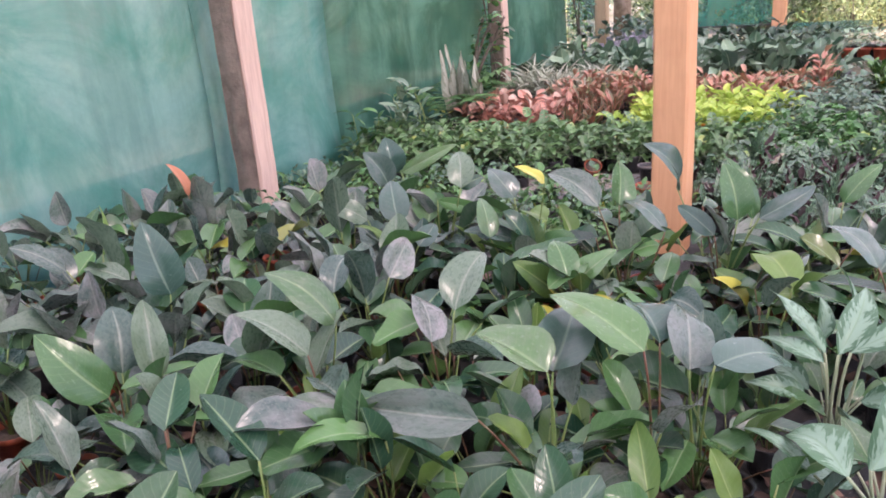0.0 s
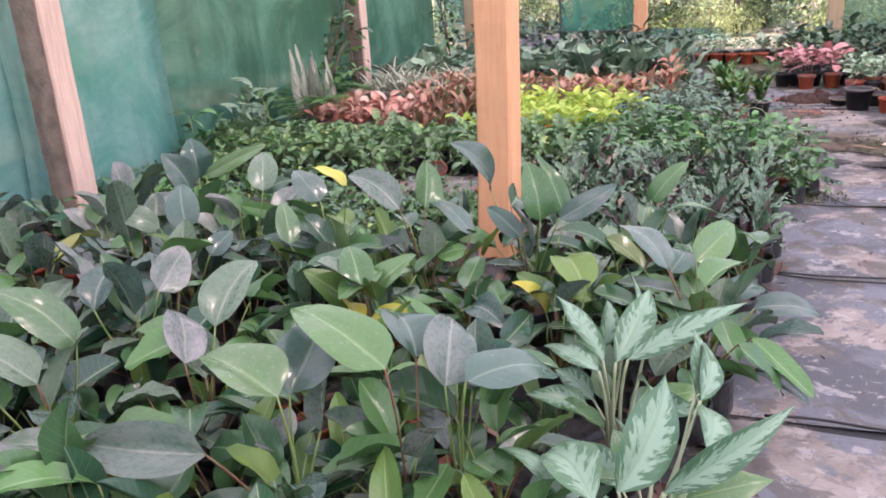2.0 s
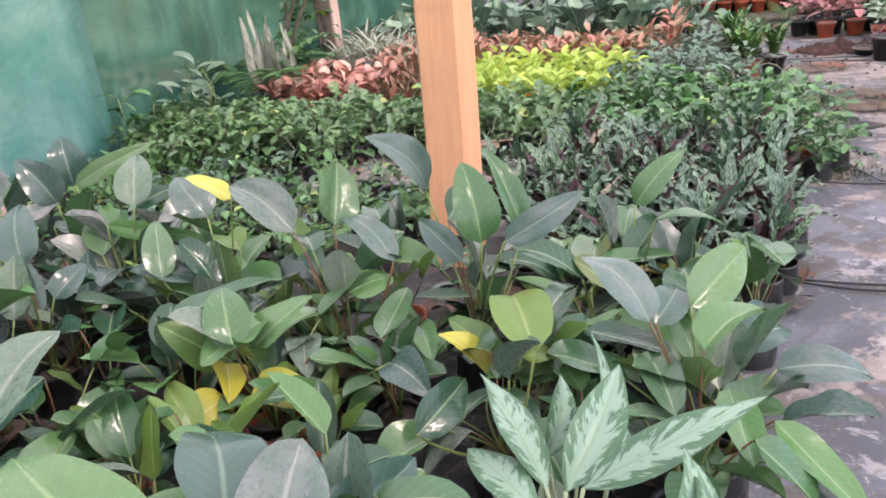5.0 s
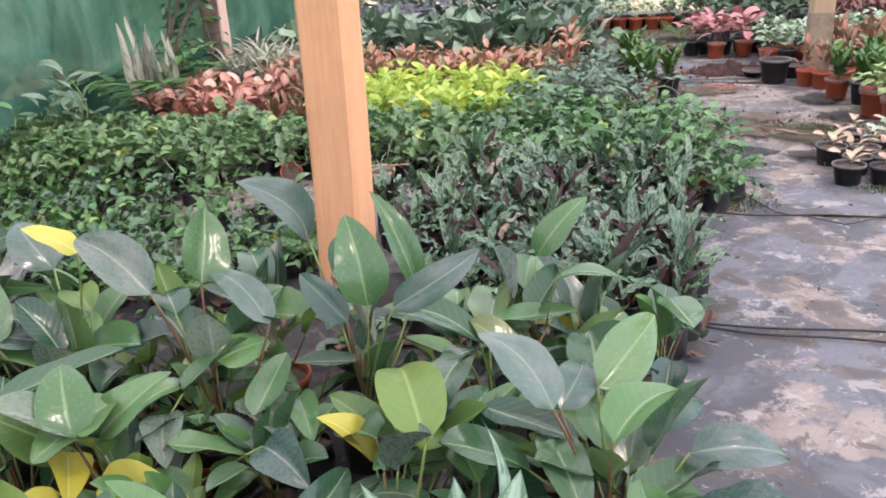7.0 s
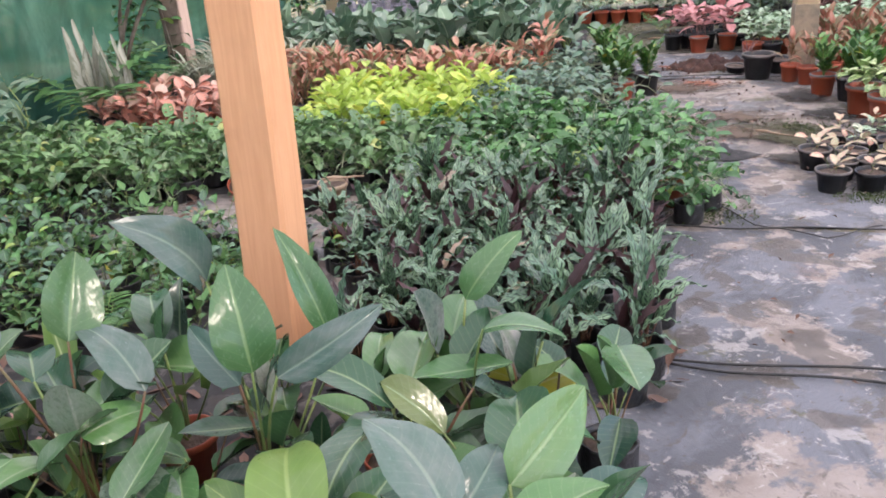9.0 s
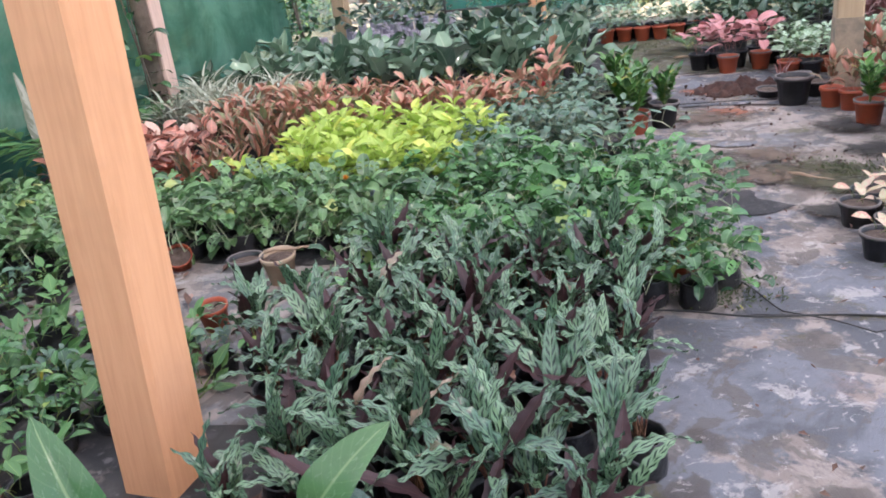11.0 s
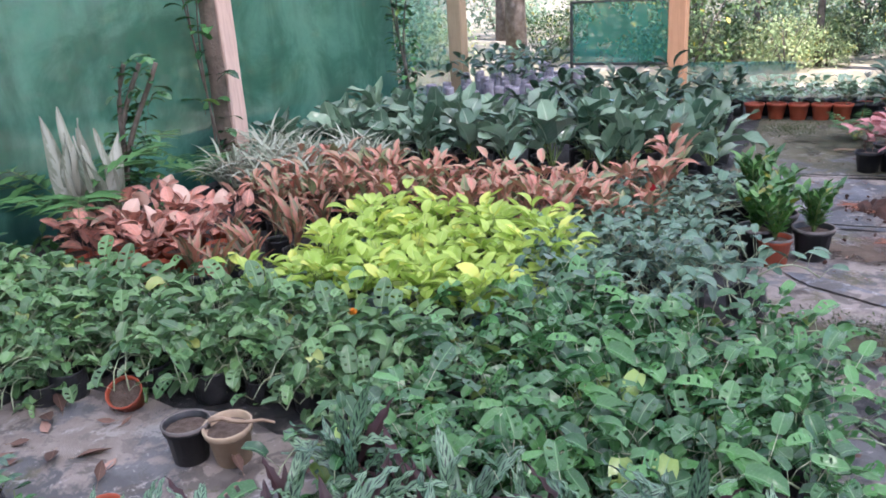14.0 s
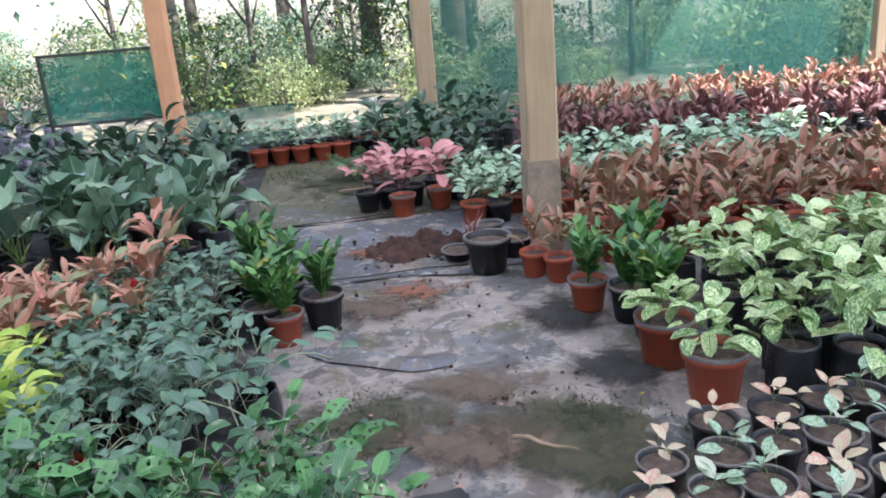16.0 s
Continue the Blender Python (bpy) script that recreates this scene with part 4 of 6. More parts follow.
def tall_philodendron(label, x, y, pot, leaves):
    rnd = random.Random(int(1000 * x) + 7 * int(100 * y))
    root = thing("philodendron", label, "potted plant", "philodendrons in the bed", m=Matrix.Translation((x, y, 0)))
    pot(root, rnd)
    for mat, base, tip, width, roll in leaves:
        store = {"plain": "philodendron"}.get(mat, mat)
        aimed_leaf("leaf", (M[store], M["redstalk"] if rnd.random() < 0.25 else M["stalk"]), root, base, tip, width, roll, spoon, rnd)
    for i in range(9):
        k = rnd.uniform(0.65, 1.05)
        part("leaf", rnd.choice(philo_leaves + dusty_leaves), root, m=pose(0, 0, 0.12, 0, 0, i * 97 + rnd.uniform(-30, 30)) @ pose(0, 0, 0, rnd.uniform(-30, 22), 0, 0) @ Matrix.Diagonal((k, k, k, 1)))


aimed_leaf("leaf", (M["withered"], M["redstalk"]), wilted, (-0.02, 0.0, 0.58), (-0.1, 0.02, 0.76), 0.085, 50, spoon, random.Random(3)).name = "withered_leaf"


def tall_silver(label, x, y, pot, leaves):
    rnd = random.Random(int(1000 * x) + 3)
    root = thing("silver_evergreen", label, "potted plant", "silver evergreens by the path", m=Matrix.Translation((x, y, 0)))
    pot(root, rnd)
    for mat, base, tip, width, roll in leaves:
        aimed_leaf("leaf", (M[mat], M["palestalk"]), root, base, tip, width, roll, lance, rnd, 0.006)
    for i in range(7):
        k = rnd.uniform(0.7, 1.0)
        aimed_leaf("leaf", (M["silver"] if i % 3 else M["fresh"], M["palestalk"]), root, (0.08 * math.sin(2.4 * i), 0.08 * math.cos(2.4 * i), 0.3 * k), (0.27 * k * math.sin(2.4 * i), 0.27 * k * math.cos(2.4 * i), 0.36 * k), 0.075 * k, 0, lance, rnd, 0.005)


tall_philodendron("tall dark green philodendron with broad upright leaves in a black bag", 1.23, 3.26, bag(0.085, 0.15), (
    ("skytone", (-0.10, 0.34, 0.57), (-0.25, 0.21, 0.81), 0.135, 0),
    ("fresh", (0.00, -0.16, 0.56), (-0.02, -0.06, 0.77), 0.115, 0),
    ("skytone", (0.05, -0.25, 0.59), (0.28, -0.22, 0.69), 0.075, 40),
    ("skytone", (-0.04, -0.01, 0.45), (-0.15, 0.15, 0.55), 0.075, -40),
    ("plain", (-0.06, 0.09, 0.55), (0.02, 0.29, 0.54), 0.1, 30),
    ("fresh", (0.18, 0.17, 0.45), (0.10, 0.26, 0.72), 0.09, 0),
))
tall_philodendron("tall dark green philodendron with broad upright leaves in a black bag", 0.83, 3.28, bag(0.085, 0.15), (
    ("fresh", (-0.00, 0.10, 0.57), (0.04, 0.23, 0.74), 0.125, 10),
    ("dusty", (-0.11, -0.03, 0.61), (-0.29, 0.13, 0.74), 0.11, 0),
    ("plain", (-0.07, 0.03, 0.52), (-0.13, 0.23, 0.51), 0.09, 0),
    ("skytone", (0.16, -0.03, 0.48), (0.02, 0.14, 0.61), 0.1, 0),
    ("plain", (0.02, -0.07, 0.42), (0.16, 0.01, 0.42), 0.08, 0),
))
tall_philodendron("dark philodendron with a yellowing leaf in a black bag", 0.43, 3.50, bag(0.085, 0.15), (
    ("yellow", (0.10, -0.04, 0.67), (-0.02, -0.03, 0.76), 0.08, 0),
    ("skytone", (-0.02, 0.16, 0.56), (-0.12, 0.27, 0.69), 0.12, 0),
    ("young", (0.10, -0.04, 0.50), (0.02, 0.17, 0.49), 0.09, 0),
    ("dusty", (-0.04, -0.02, 0.42), (-0.26, 0.01, 0.48), 0.08, 0),
    ("plain", (-0.15, -0.06, 0.45), (-0.17, 0.10, 0.60), 0.09, 0),
))
tall_philodendron("tall dark green philodendron with broad upright leaves in a black bag", 0.07, 3.82, bag(0.085, 0.15), (
    ("dusty", (0.10, -0.10, 0.61), (0.10, 0.05, 0.76), 0.115, 0),
    ("plain", (0.10, -0.08, 0.60), (0.22, 0.04, 0.63), 0.06, 30),
    ("fresh", (-0.19, 0.25, 0.62), (0.10, 0.32, 0.73), 0.065, 30),
    ("plain", (-0.01, -0.07, 0.55), (0.29, -0.06, 0.46), 0.06, 50),
))
tall_philodendron("philodendron with dusty, sky-toned blue-grey leaves in a black bag", -0.19, 4.08, bag(0.085, 0.15), (
    ("skytone", (0.01, 0.14, 0.58), (-0.01, 0.19, 0.77), 0.14, 0),
    ("skytone", (0.00, -0.04, 0.57), (-0.10, -0.04, 0.75), 0.12, 0),
    ("plain", (-0.01, -0.10, 0.50), (0.07, -0.00, 0.41), 0.07, 0),
))
tall_philodendron("philodendron with dusty, sky-toned blue-grey leaves in a black bag", -0.15, 3.54, bag(0.085, 0.15), (
    ("skytone", (0.04, -0.09, 0.55), (0.01, 0.06, 0.71), 0.12, 0),
    ("dusty", (-0.12, 0.14, 0.50), (-0.34, 0.16, 0.60), 0.09, 0),
    ("skytone", (0.12, -0.14, 0.45), (0.20, -0.04, 0.52), 0.08, 0),
    ("young", (-0.04, 0.09, 0.40), (-0.18, 0.14, 0.49), 0.05, 0),
))
tall_philodendron("tall dark green philodendron with broad upright leaves in a black bag", 1.73, 3.27, bag(0.085, 0.15), (
    ("fresh", (0.02, 0.07, 0.52), (0.17, 0.08, 0.68), 0.085, 0),
    ("plain", (0.00, -0.15, 0.55), (0.16, -0.24, 0.56), 0.1, -35),
    ("plain", (-0.02, 0.07, 0.42), (0.06, 0.22, 0.47), 0.09, 0),
))
tall_philodendron("tall dark green philodendron with broad upright leaves in a black bag", 1.66, 2.58, bag(0.085, 0.15), (
    ("skytone", (-0.15, -0.00, 0.53), (-0.24, 0.16, 0.65), 0.12, 0),
    ("fresh", (-0.03, 0.06, 0.52), (0.17, 0.18, 0.60), 0.11, 0),
    ("plain", (-0.06, -0.08, 0.49), (0.13, 0.03, 0.52), 0.1, -30),
    ("skytone", (-0.12, 0.04, 0.50), (-0.01, 0.17, 0.53), 0.08, 0),
    ("skytone", (0.15, -0.00, 0.36), (0.38, -0.03, 0.33), 0.1, 0),
    ("skytone", (0.09, -0.14, 0.22), (0.17, -0.32, 0.20), 0.1, 0),
    ("skytone", (0.12, 0.13, 0.35), (0.30, 0.21, 0.35), 0.1, 0),
))
tall_philodendron("young philodendron with bright and yellow leaves in a black bag", 1.20, 2.74, bag(0.085, 0.15), (
    ("yellow", (-0.02, 0.09, 0.31), (-0.12, 0.13, 0.43), 0.08, 20),
    ("young", (0.07, -0.08, 0.45), (0.08, 0.30, 0.44), 0.13, 0),
    ("young", (0.06, 0.03, 0.38), (0.16, 0.07, 0.36), 0.06, 0),
    ("plain", (0.15, 0.07, 0.33), (0.29, 0.20, 0.38), 0.1, 0),
    ("plain", (-0.04, -0.01, 0.30), (0.09, -0.06, 0.28), 0.08, 0),
    ("plain", (-0.22, -0.11, 0.30), (-0.07, 0.05, 0.34), 0.09, 0),
))
tall_philodendron("philodendron with large fresh green leaves in a black bag", 0.63, 1.99, bag(0.085, 0.15), (
    ("fresh", (-0.04, -0.08, 0.63), (-0.24, 0.12, 0.74), 0.15, 0),
    ("skytone", (0.04, 0.08, 0.57), (-0.01, 0.32, 0.61), 0.135, 0),
))
tall_philodendron("philodendron with dusty, sky-toned blue-grey leaves in a black bag", 0.76, 2.03, bag(0.085, 0.15), (
    ("dusty", (-0.03, -0.03, 0.52), (0.03, 0.21, 0.61), 0.13, 0),
    ("skytone", (0.01, -0.11, 0.57), (0.27, 0.03, 0.51), 0.12, -20),
    ("skytone", (0.02, 0.15, 0.45), (0.22, 0.31, 0.45), 0.1, 0),
))
tall_philodendron("philodendron with large fresh green leaves in a black bag", 0.35, 1.99, bag(0.085, 0.15), (
    ("fresh", (-0.00, -0.08, 0.59), (-0.17, 0.07, 0.66), 0.15, -10),
    ("skytone", (0.02, -0.02, 0.56), (0.11, 0.17, 0.67), 0.14, 0),
    ("plain", (-0.11, 0.09, 0.35), (-0.23, 0.19, 0.33), 0.09, 0),
    ("young", (0.28, 0.08, 0.40), (0.32, 0.27, 0.39), 0.07, 0),
    ("dusty", (-0.18, -0.05, 0.45), (-0.53, 0.11, 0.44), 0.12, 0),
))
tall_philodendron("philodendron with dusty, sky-toned blue-grey leaves in a black bag", 0.08, 2.48, bag(0.085, 0.15), (
    ("dusty", (0.04, 0.05, 0.51), (0.15, 0.26, 0.65), 0.125, 0),
    ("dusty", (-0.04, -0.05, 0.45), (-0.09, 0.18, 0.54), 0.12, 0),
))
tall_philodendron("young philodendron with bright and yellow leaves in an orange pot", 0.61, 3.02, clay(0.085, 0.14), (
    ("plain", (-0.04, 0.01, 0.36), (0.14, 0.04, 0.50), 0.1, 0),
    ("young", (-0.10, 0.05, 0.33), (-0.25, 0.02, 0.48), 0.11, 0),
    ("fresh", (-0.06, -0.06, 0.42), (-0.09, 0.09, 0.54), 0.11, 0),
    ("yellow", (-0.11, 0.04, 0.33), (-0.08, -0.12, 0.31), 0.09, 0),
    ("yellow", (-0.03, -0.05, 0.30), (0.17, -0.18, 0.28), 0.09, 0),
    ("yellow", (-0.10, -0.07, 0.28), (-0.20, -0.16, 0.26), 0.1, 0),
    ("dusty", (0.10, 0.13, 0.33), (0.11, -0.05, 0.31), 0.09, 0),
    ("dusty", (0.33, -0.04, 0.30), (0.42, -0.19, 0.28), 0.1, 0),
))
tall_philodendron("philodendron with dusty, sky-toned blue-grey leaves in a black bag", -0.35, 2.43, bag(0.085, 0.15), (
    ("fresh", (0.08, 0.09, 0.50), (-0.12, 0.11, 0.70), 0.12, 0),
    ("dusty", (0.00, -0.03, 0.45), (-0.20, -0.02, 0.62), 0.14, 0),
    ("plain", (-0.09, -0.06, 0.40), (-0.33, 0.12, 0.39), 0.12, 0),
))
tall_philodendron("philodendron with dusty, sky-toned blue-grey leaves in a black bag", -1.00, 2.90, bag(0.085, 0.15), (
    ("skytone", (0.06, -0.00, 0.50), (-0.01, 0.04, 0.78), 0.15, 0),
    ("skytone", (-0.06, 0.00, 0.42), (0.12, -0.16, 0.41), 0.09, 0),
))
tall_philodendron("philodendron with dusty, sky-toned blue-grey leaves in a black bag", -0.96, 2.37, bag(0.085, 0.15), (
    ("fresh", (0.02, -0.10, 0.42), (-0.15, -0.11, 0.65), 0.13, 0),
    ("dusty", (-0.02, 0.10, 0.40), (-0.07, 0.24, 0.59), 0.15, 0),
))
tall_philodendron("philodendron with dusty, sky-toned blue-grey leaves in a black bag", -0.22, 2.96, bag(0.085, 0.15), (
    ("dusty", (0.10, -0.05, 0.50), (0.18, 0.12, 0.60), 0.12, 0),
    ("dusty", (-0.11, -0.07, 0.46), (-0.07, 0.10, 0.56), 0.1, 0),
    ("skytone", (0.01, 0.12, 0.42), (-0.16, 0.31, 0.41), 0.1, 0),
))
tall_philodendron("philodendron with dusty, sky-toned blue-grey leaves in a black bag", -0.69, 2.03, bag(0.085, 0.15), (
    ("plain", (0.01, -0.04, 0.33), (-0.17, 0.17, 0.32), 0.12, 0),
    ("dusty", (0.14, 0.04, 0.33), (0.31, 0.16, 0.31), 0.13, 0),
    ("dusty", (0.15, -0.05, 0.28), (0.05, 0.06, 0.32), 0.1, 0),
    ("dusty", (-0.30, 0.05, 0.33), (-0.52, 0.09, 0.31), 0.1, 0),
))
tall_philodendron("philodendron with large fresh green leaves in a black bag", -0.16, 1.99, bag(0.085, 0.15), (
    ("plain", (0.02, -0.14, 0.30), (-0.16, 0.03, 0.29), 0.12, 0),
    ("dusty", (-0.02, 0.14, 0.38), (-0.29, 0.27, 0.37), 0.08, 0),
))
tall_philodendron("dark philodendron with a yellowing leaf in a black bag", -1.42, 3.39, bag(0.085, 0.15), (
    ("young", (-0.00, 0.06, 0.50), (0.02, 0.13, 0.71), 0.05, 60),
    ("dusty", (-0.16, 0.03, 0.45), (-0.34, -0.03, 0.61), 0.1, 0),
    ("dusty", (0.16, -0.09, 0.42), (0.01, -0.14, 0.52), 0.1, 0),
))
tall_philodendron("low philodendron with pale yellow old leaves in a black bag", 1.86, 3.22, bag(0.085, 0.15), (
    ("yellow", (0.03, 0.06, 0.27), (0.20, 0.12, 0.25), 0.085, 0),
    ("yellow", (-0.00, 0.09, 0.28), (-0.11, 0.21, 0.27), 0.055, 0),
    ("young", (-0.02, 0.06, 0.30), (-0.02, 0.19, 0.36), 0.05, 40),
    ("plain", (0.11, 0.06, 0.30), (0.07, 0.18, 0.34), 0.075, 0),
    ("yellow", (-0.07, -0.25, 0.20), (0.05, -0.18, 0.20), 0.08, 0),
    ("plain", (-0.04, -0.02, 0.28), (-0.16, -0.01, 0.27), 0.08, 0),
))
tall_silver("silver-mottled evergreen with long lance leaves in a black pot", 1.23, 2.24, clay(0.09, 0.14, "blackpot"), (
    ("silver", (0.04, 0.05, 0.42), (0.15, 0.28, 0.58), 0.055, 30),
    ("silver", (-0.01, -0.03, 0.42), (0.16, 0.16, 0.56), 0.085, 10),
    ("silver", (-0.04, -0.01, 0.42), (-0.10, 0.23, 0.55), 0.08, 0),
    ("silver", (0.02, -0.04, 0.43), (0.34, -0.06, 0.59), 0.075, 0),
    ("silver", (-0.07, -0.07, 0.42), (-0.16, 0.19, 0.41), 0.075, 0),
    ("silver", (-0.01, 0.10, 0.40), (0.07, 0.26, 0.49), 0.06, 0),
    ("silver", (0.08, -0.00, 0.42), (0.14, 0.19, 0.43), 0.06, 0),
))
tall_silver("silver-mottled evergreen with long lance leaves in a black pot", 1.16, 1.79, clay(0.09, 0.14, "blackpot"), (
    ("silver", (0.17, 0.13, 0.45), (0.28, 0.36, 0.51), 0.07, 0),
    ("silver", (0.09, 0.18, 0.42), (0.11, 0.36, 0.41), 0.07, 0),
    ("silver", (-0.12, -0.13, 0.42), (0.06, 0.03, 0.59), 0.13, 0),
    ("silver", (-0.18, -0.15, 0.42), (-0.23, 0.08, 0.41), 0.11, 0),
    ("silver", (-0.01, -0.10, 0.38), (0.27, -0.11, 0.56), 0.065, 0),
    ("silver", (0.12, -0.02, 0.42), (0.21, 0.21, 0.41), 0.08, 0),
    ("silver", (0.17, 0.16, 0.45), (0.26, 0.34, 0.54), 0.07, 0),
    ("silver", (-0.22, -0.08, 0.38), (-0.32, 0.20, 0.37), 0.06, 0),
))

# ---- rattlesnake plants ----
R = random.Random(9)
rattle_leaves = [stalked_leaf("rattle_leaf", M["rattle"], M["redstalk"], R.uniform(0.08, 0.17), R.uniform(72, 88), R.uniform(65, 80), R.uniform(0.19, 0.26), R.uniform(0.04, 0.05), strap if i % 3 else lance, R.uniform(45, 86), R.uniform(-65, 35), 18, 4, 0.25, 0.14, 5.0, 0.003, R.uniform(-0.5, 0.5)) for i in range(9)]
back_leaves = [stalked_leaf("rattle_leaf", M["rattle_back"], M["redstalk"], R.uniform(0.08, 0.15), R.uniform(75, 88), R.uniform(65, 80), R.uniform(0.18, 0.24), 0.044, lance, R.uniform(45, 85), R.uniform(0, 60), 12, 4, 0.3, 0.12, 4.5, 0.003) for i in range(2)]
rattles = [leaf_plant("rattlesnake_plant", "wavy rattlesnake plant with dark-blotched leaves in a black bag", "potted plant", "rattlesnake plants in the bed", rattle_leaves, 13, R, bag(0.07, 0.13), (-14, 34), (0.7, 1.05), 0.11, odd=(back_leaves, 0.1)) for i in range(5)]
scatter(rattles, grid_places(R, -0.62, 0.56, 4.1, 5.72, 0.17, 0.25, (0.82, 1.12), keep=lambda u, v: math.hypot(u + 0.81, v - 4.47) > 0.34) + [at(-0.78, 5.05, 0, 20), at(-0.72, 5.3, 0, 110, 0.9), at(-0.86, 5.22, 0, 250, 0.85)])


# ---- vines with small leaves ----
def one_leaf(length, width, shape, e=(0, 25), e1=(-45, 5), rows=5, cols=4, fold=0.3, stalk=(0.03, 0.08), wave=0.0, holes=(), thick=0.0014, slope=(30, 75)):
    """A maker of single small leaves on a stalk."""
    def make(rnd):
        g = Geo()
        pts = stalk_points(rnd.uniform(*stalk), rnd.uniform(*slope), rnd.uniform(10, 60), 2)
        k = rnd.uniform(0.75, 1.2)
        v, f, uv = blade(length * k, width * k, shape, rnd.uniform(*e), rnd.uniform(*e1), rows, cols, rnd.uniform(0.5, 1.4) * fold, wave, 2.5, pts[-1], rnd.uniform(-0.5, 0.5), holes)
        g.add(v, f, uv)
        v, f, uv = tube(pts, thick, 3, 0.8)
        return g.add(v, f, uv, slot=1)
    return make


def bushy_plant(name, label, group, mats, maker, count, rnd, pot, category="potted plant", tilt=(-10, 25), height=(0.1, 0.24), spread=0.06, size=(0.7, 1.1), runners=0):
    """A potted plant with many small leaves, its foliage one mesh."""
    root = thing(name, label, category, group)
    if pot:
        pot(root, rnd)
    g = Geo()
    g.join(sprig(rnd, count, maker, tilt, height, spread, size))
    for r in range(runners):
        a = rnd.uniform(0, 2 * math.pi)
        pts = []
        for k in range(6):
            t = k / 5
            pts.append((math.cos(a + 0.6 * t) * 0.26 * t, math.sin(a + 0.6 * t) * 0.26 * t, 0.13 + 0.11 * math.sin(2.6 * t) - 0.05 * t))
        v, f, uv = tube(pts, 0.0028, 4)
        g.add(v, f, uv, slot=1)
        for k in range(1, 6):
            m = Matrix.Translation(pts[k]) @ pose(0, 0, 0, rnd.uniform(-10, 20), rnd.uniform(-20, 20), math.degrees(a) + rnd.uniform(-120, 60))
            g.join(maker(rnd), m)
    part("foliage", g.mesh("foliage", *mats), root)
    return root


R = random.Random(31)
HOLES = {(3, 1), (3, 2), (6, 1), (6, 2), (4, 5), (4, 6), (7, 5), (7, 6)}
swiss = one_leaf(0.096, 0.067, heart, rows=12, cols=8, fold=0.5, stalk=(0.04, 0.11), holes=HOLES, e=(-30, 50), e1=(-75, 10), wave=0.03)
whole = one_leaf(0.086, 0.06, heart, rows=5, cols=4, fold=0.55, stalk=(0.04, 0.1), e=(-45, 60), e1=(-85, 25), wave=0.03)
mix_leaf = lambda rnd: swiss(rnd) if rnd.random() < 0.45 else whole(rnd)
monsteras = [bushy_plant("swiss_cheese_vine", "hole-leaved green vine spilling over a small " + ("orange pot" if i == 1 else "black bag"), "hole-leaved vines in the bed", (M["monstera"], M["palestalk"]), mix_leaf, 29, R, clay(0.075, 0.12) if i == 1 else bag(0.07, 0.12), height=(0.03, 0.23), runners=2, tilt=(-30, 40)) for i in range(6)]
bare = lambda u, v: not (u > -0.66 and v < 5.66) and not (-2.0 < u < -0.62 and v < 6.08) and not (u <= -2.0 and v < 5.7) and not (u < -0.5 and v > 6.66)
paler = [bushy_plant("swiss_cheese_vine", "pale green vine spilling over a small black bag", "hole-leaved vines in the bed", (M["palevine"], M["palestalk"]), mix_leaf, 34, R, bag(0.07, 0.12), height=(-0.02, 0.23), runners=3, tilt=(-35, 40)) for i in range(4)]
scatter(paler, grid_places(R, -3.7, -0.62, 5.42, 6.95, 0.175, 0.3, (0.8, 1.15), keep=bare))
scatter(monsteras, grid_places(R, -0.62, 0.56, 5.42, 6.95, 0.175, 0.3, (0.85, 1.2), keep=bare) + [at(0.70, 5.66, 0, 40, 0.95), at(0.80, 5.84, 0, 170, 0.85), at(0.64, 5.9, 0, 30, 1.0), at(0.66, 6.12, 0, 90, 0.95), at(0.6, 6.34, 0, 200, 1.0), at(0.56, 6.56, 0, 310, 0.95), at(0.46, 7.0, 0.03, 10, 0.9)])
for u, v, a in ((0.40, 7.02, 140), (0.54, 6.6, 80), (-0.42, 5.48, 10)):
    copy_thing(monsteras[1], at(u, v, 0, a, 1.0))

R = random.Random(32)
lows = [bushy_plant("leafy_seedling", "low mixed green seedling in a small black bag", "low seedlings behind the philodendrons", (M[("monstera", "fern", "vine")[i]], M["stalk"]), one_leaf(0.06, 0.03, ovate, rows=4, cols=2, fold=0.35, stalk=(0.02, 0.07), e=(-20, 60), e1=(-60, 20)), 26, R, bag(0.06, 0.08), height=(0.04, 0.16), spread=0.07, tilt=(-20, 35)) for i in range(3)]
scatter(lows, grid_places(R, -3.85, -1.05, 4.15, 5.25, 0.2, 0.35, (0.8, 1.35), keep=lambda u, v: math.hypot(u + 3.7, v - 4.53) > 0.2 and math.hypot(u + 0.86, v - 4.57) > 0.3) + grid_places(R, -3.85, -2.1, 5.25, 5.75, 0.2, 0.35, (0.8, 1.3)) + [at(-1.61, 5.31, 0, 0), at(-1.35, 5.22, 0, 90), at(-1.17, 5.15, 0, 40), at(-0.95, 5.05, 0, 70), at(-0.75, 5.0, 0, 170)])
R = random.Random(33)
blue = one_leaf(0.07, 0.05, heart, rows=5, cols=4, fold=0.3, stalk=(0.05, 0.12), e=(-35, 50), e1=(-80, 5))
vines = [bushy_plant("heart_leaf_vine", "blue-green heart-leaved vine in a small " + ("orange pot" if i == 2 else "black bag"), "blue-green vines in the bed", (M["vine"], M["palestalk"]), blue, 28, R, clay(0.075, 0.12) if i == 2 else bag(0.07, 0.12), height=(0.09, 0.26), runners=3) for i in range(5)]
scatter(vines, grid_places(R, -0.62, 0.36, 6.95, 9.0, 0.18, 0.3, (0.85, 1.2), keep=lambda u, v: not (u > 0.05 and 7.8 < v < 8.75) and math.hypot(u + 0.15, v - 7.3) > 0.1 and math.hypot(u - 0.3, v - 7.25) > 0.2))

R = random.Random(35)
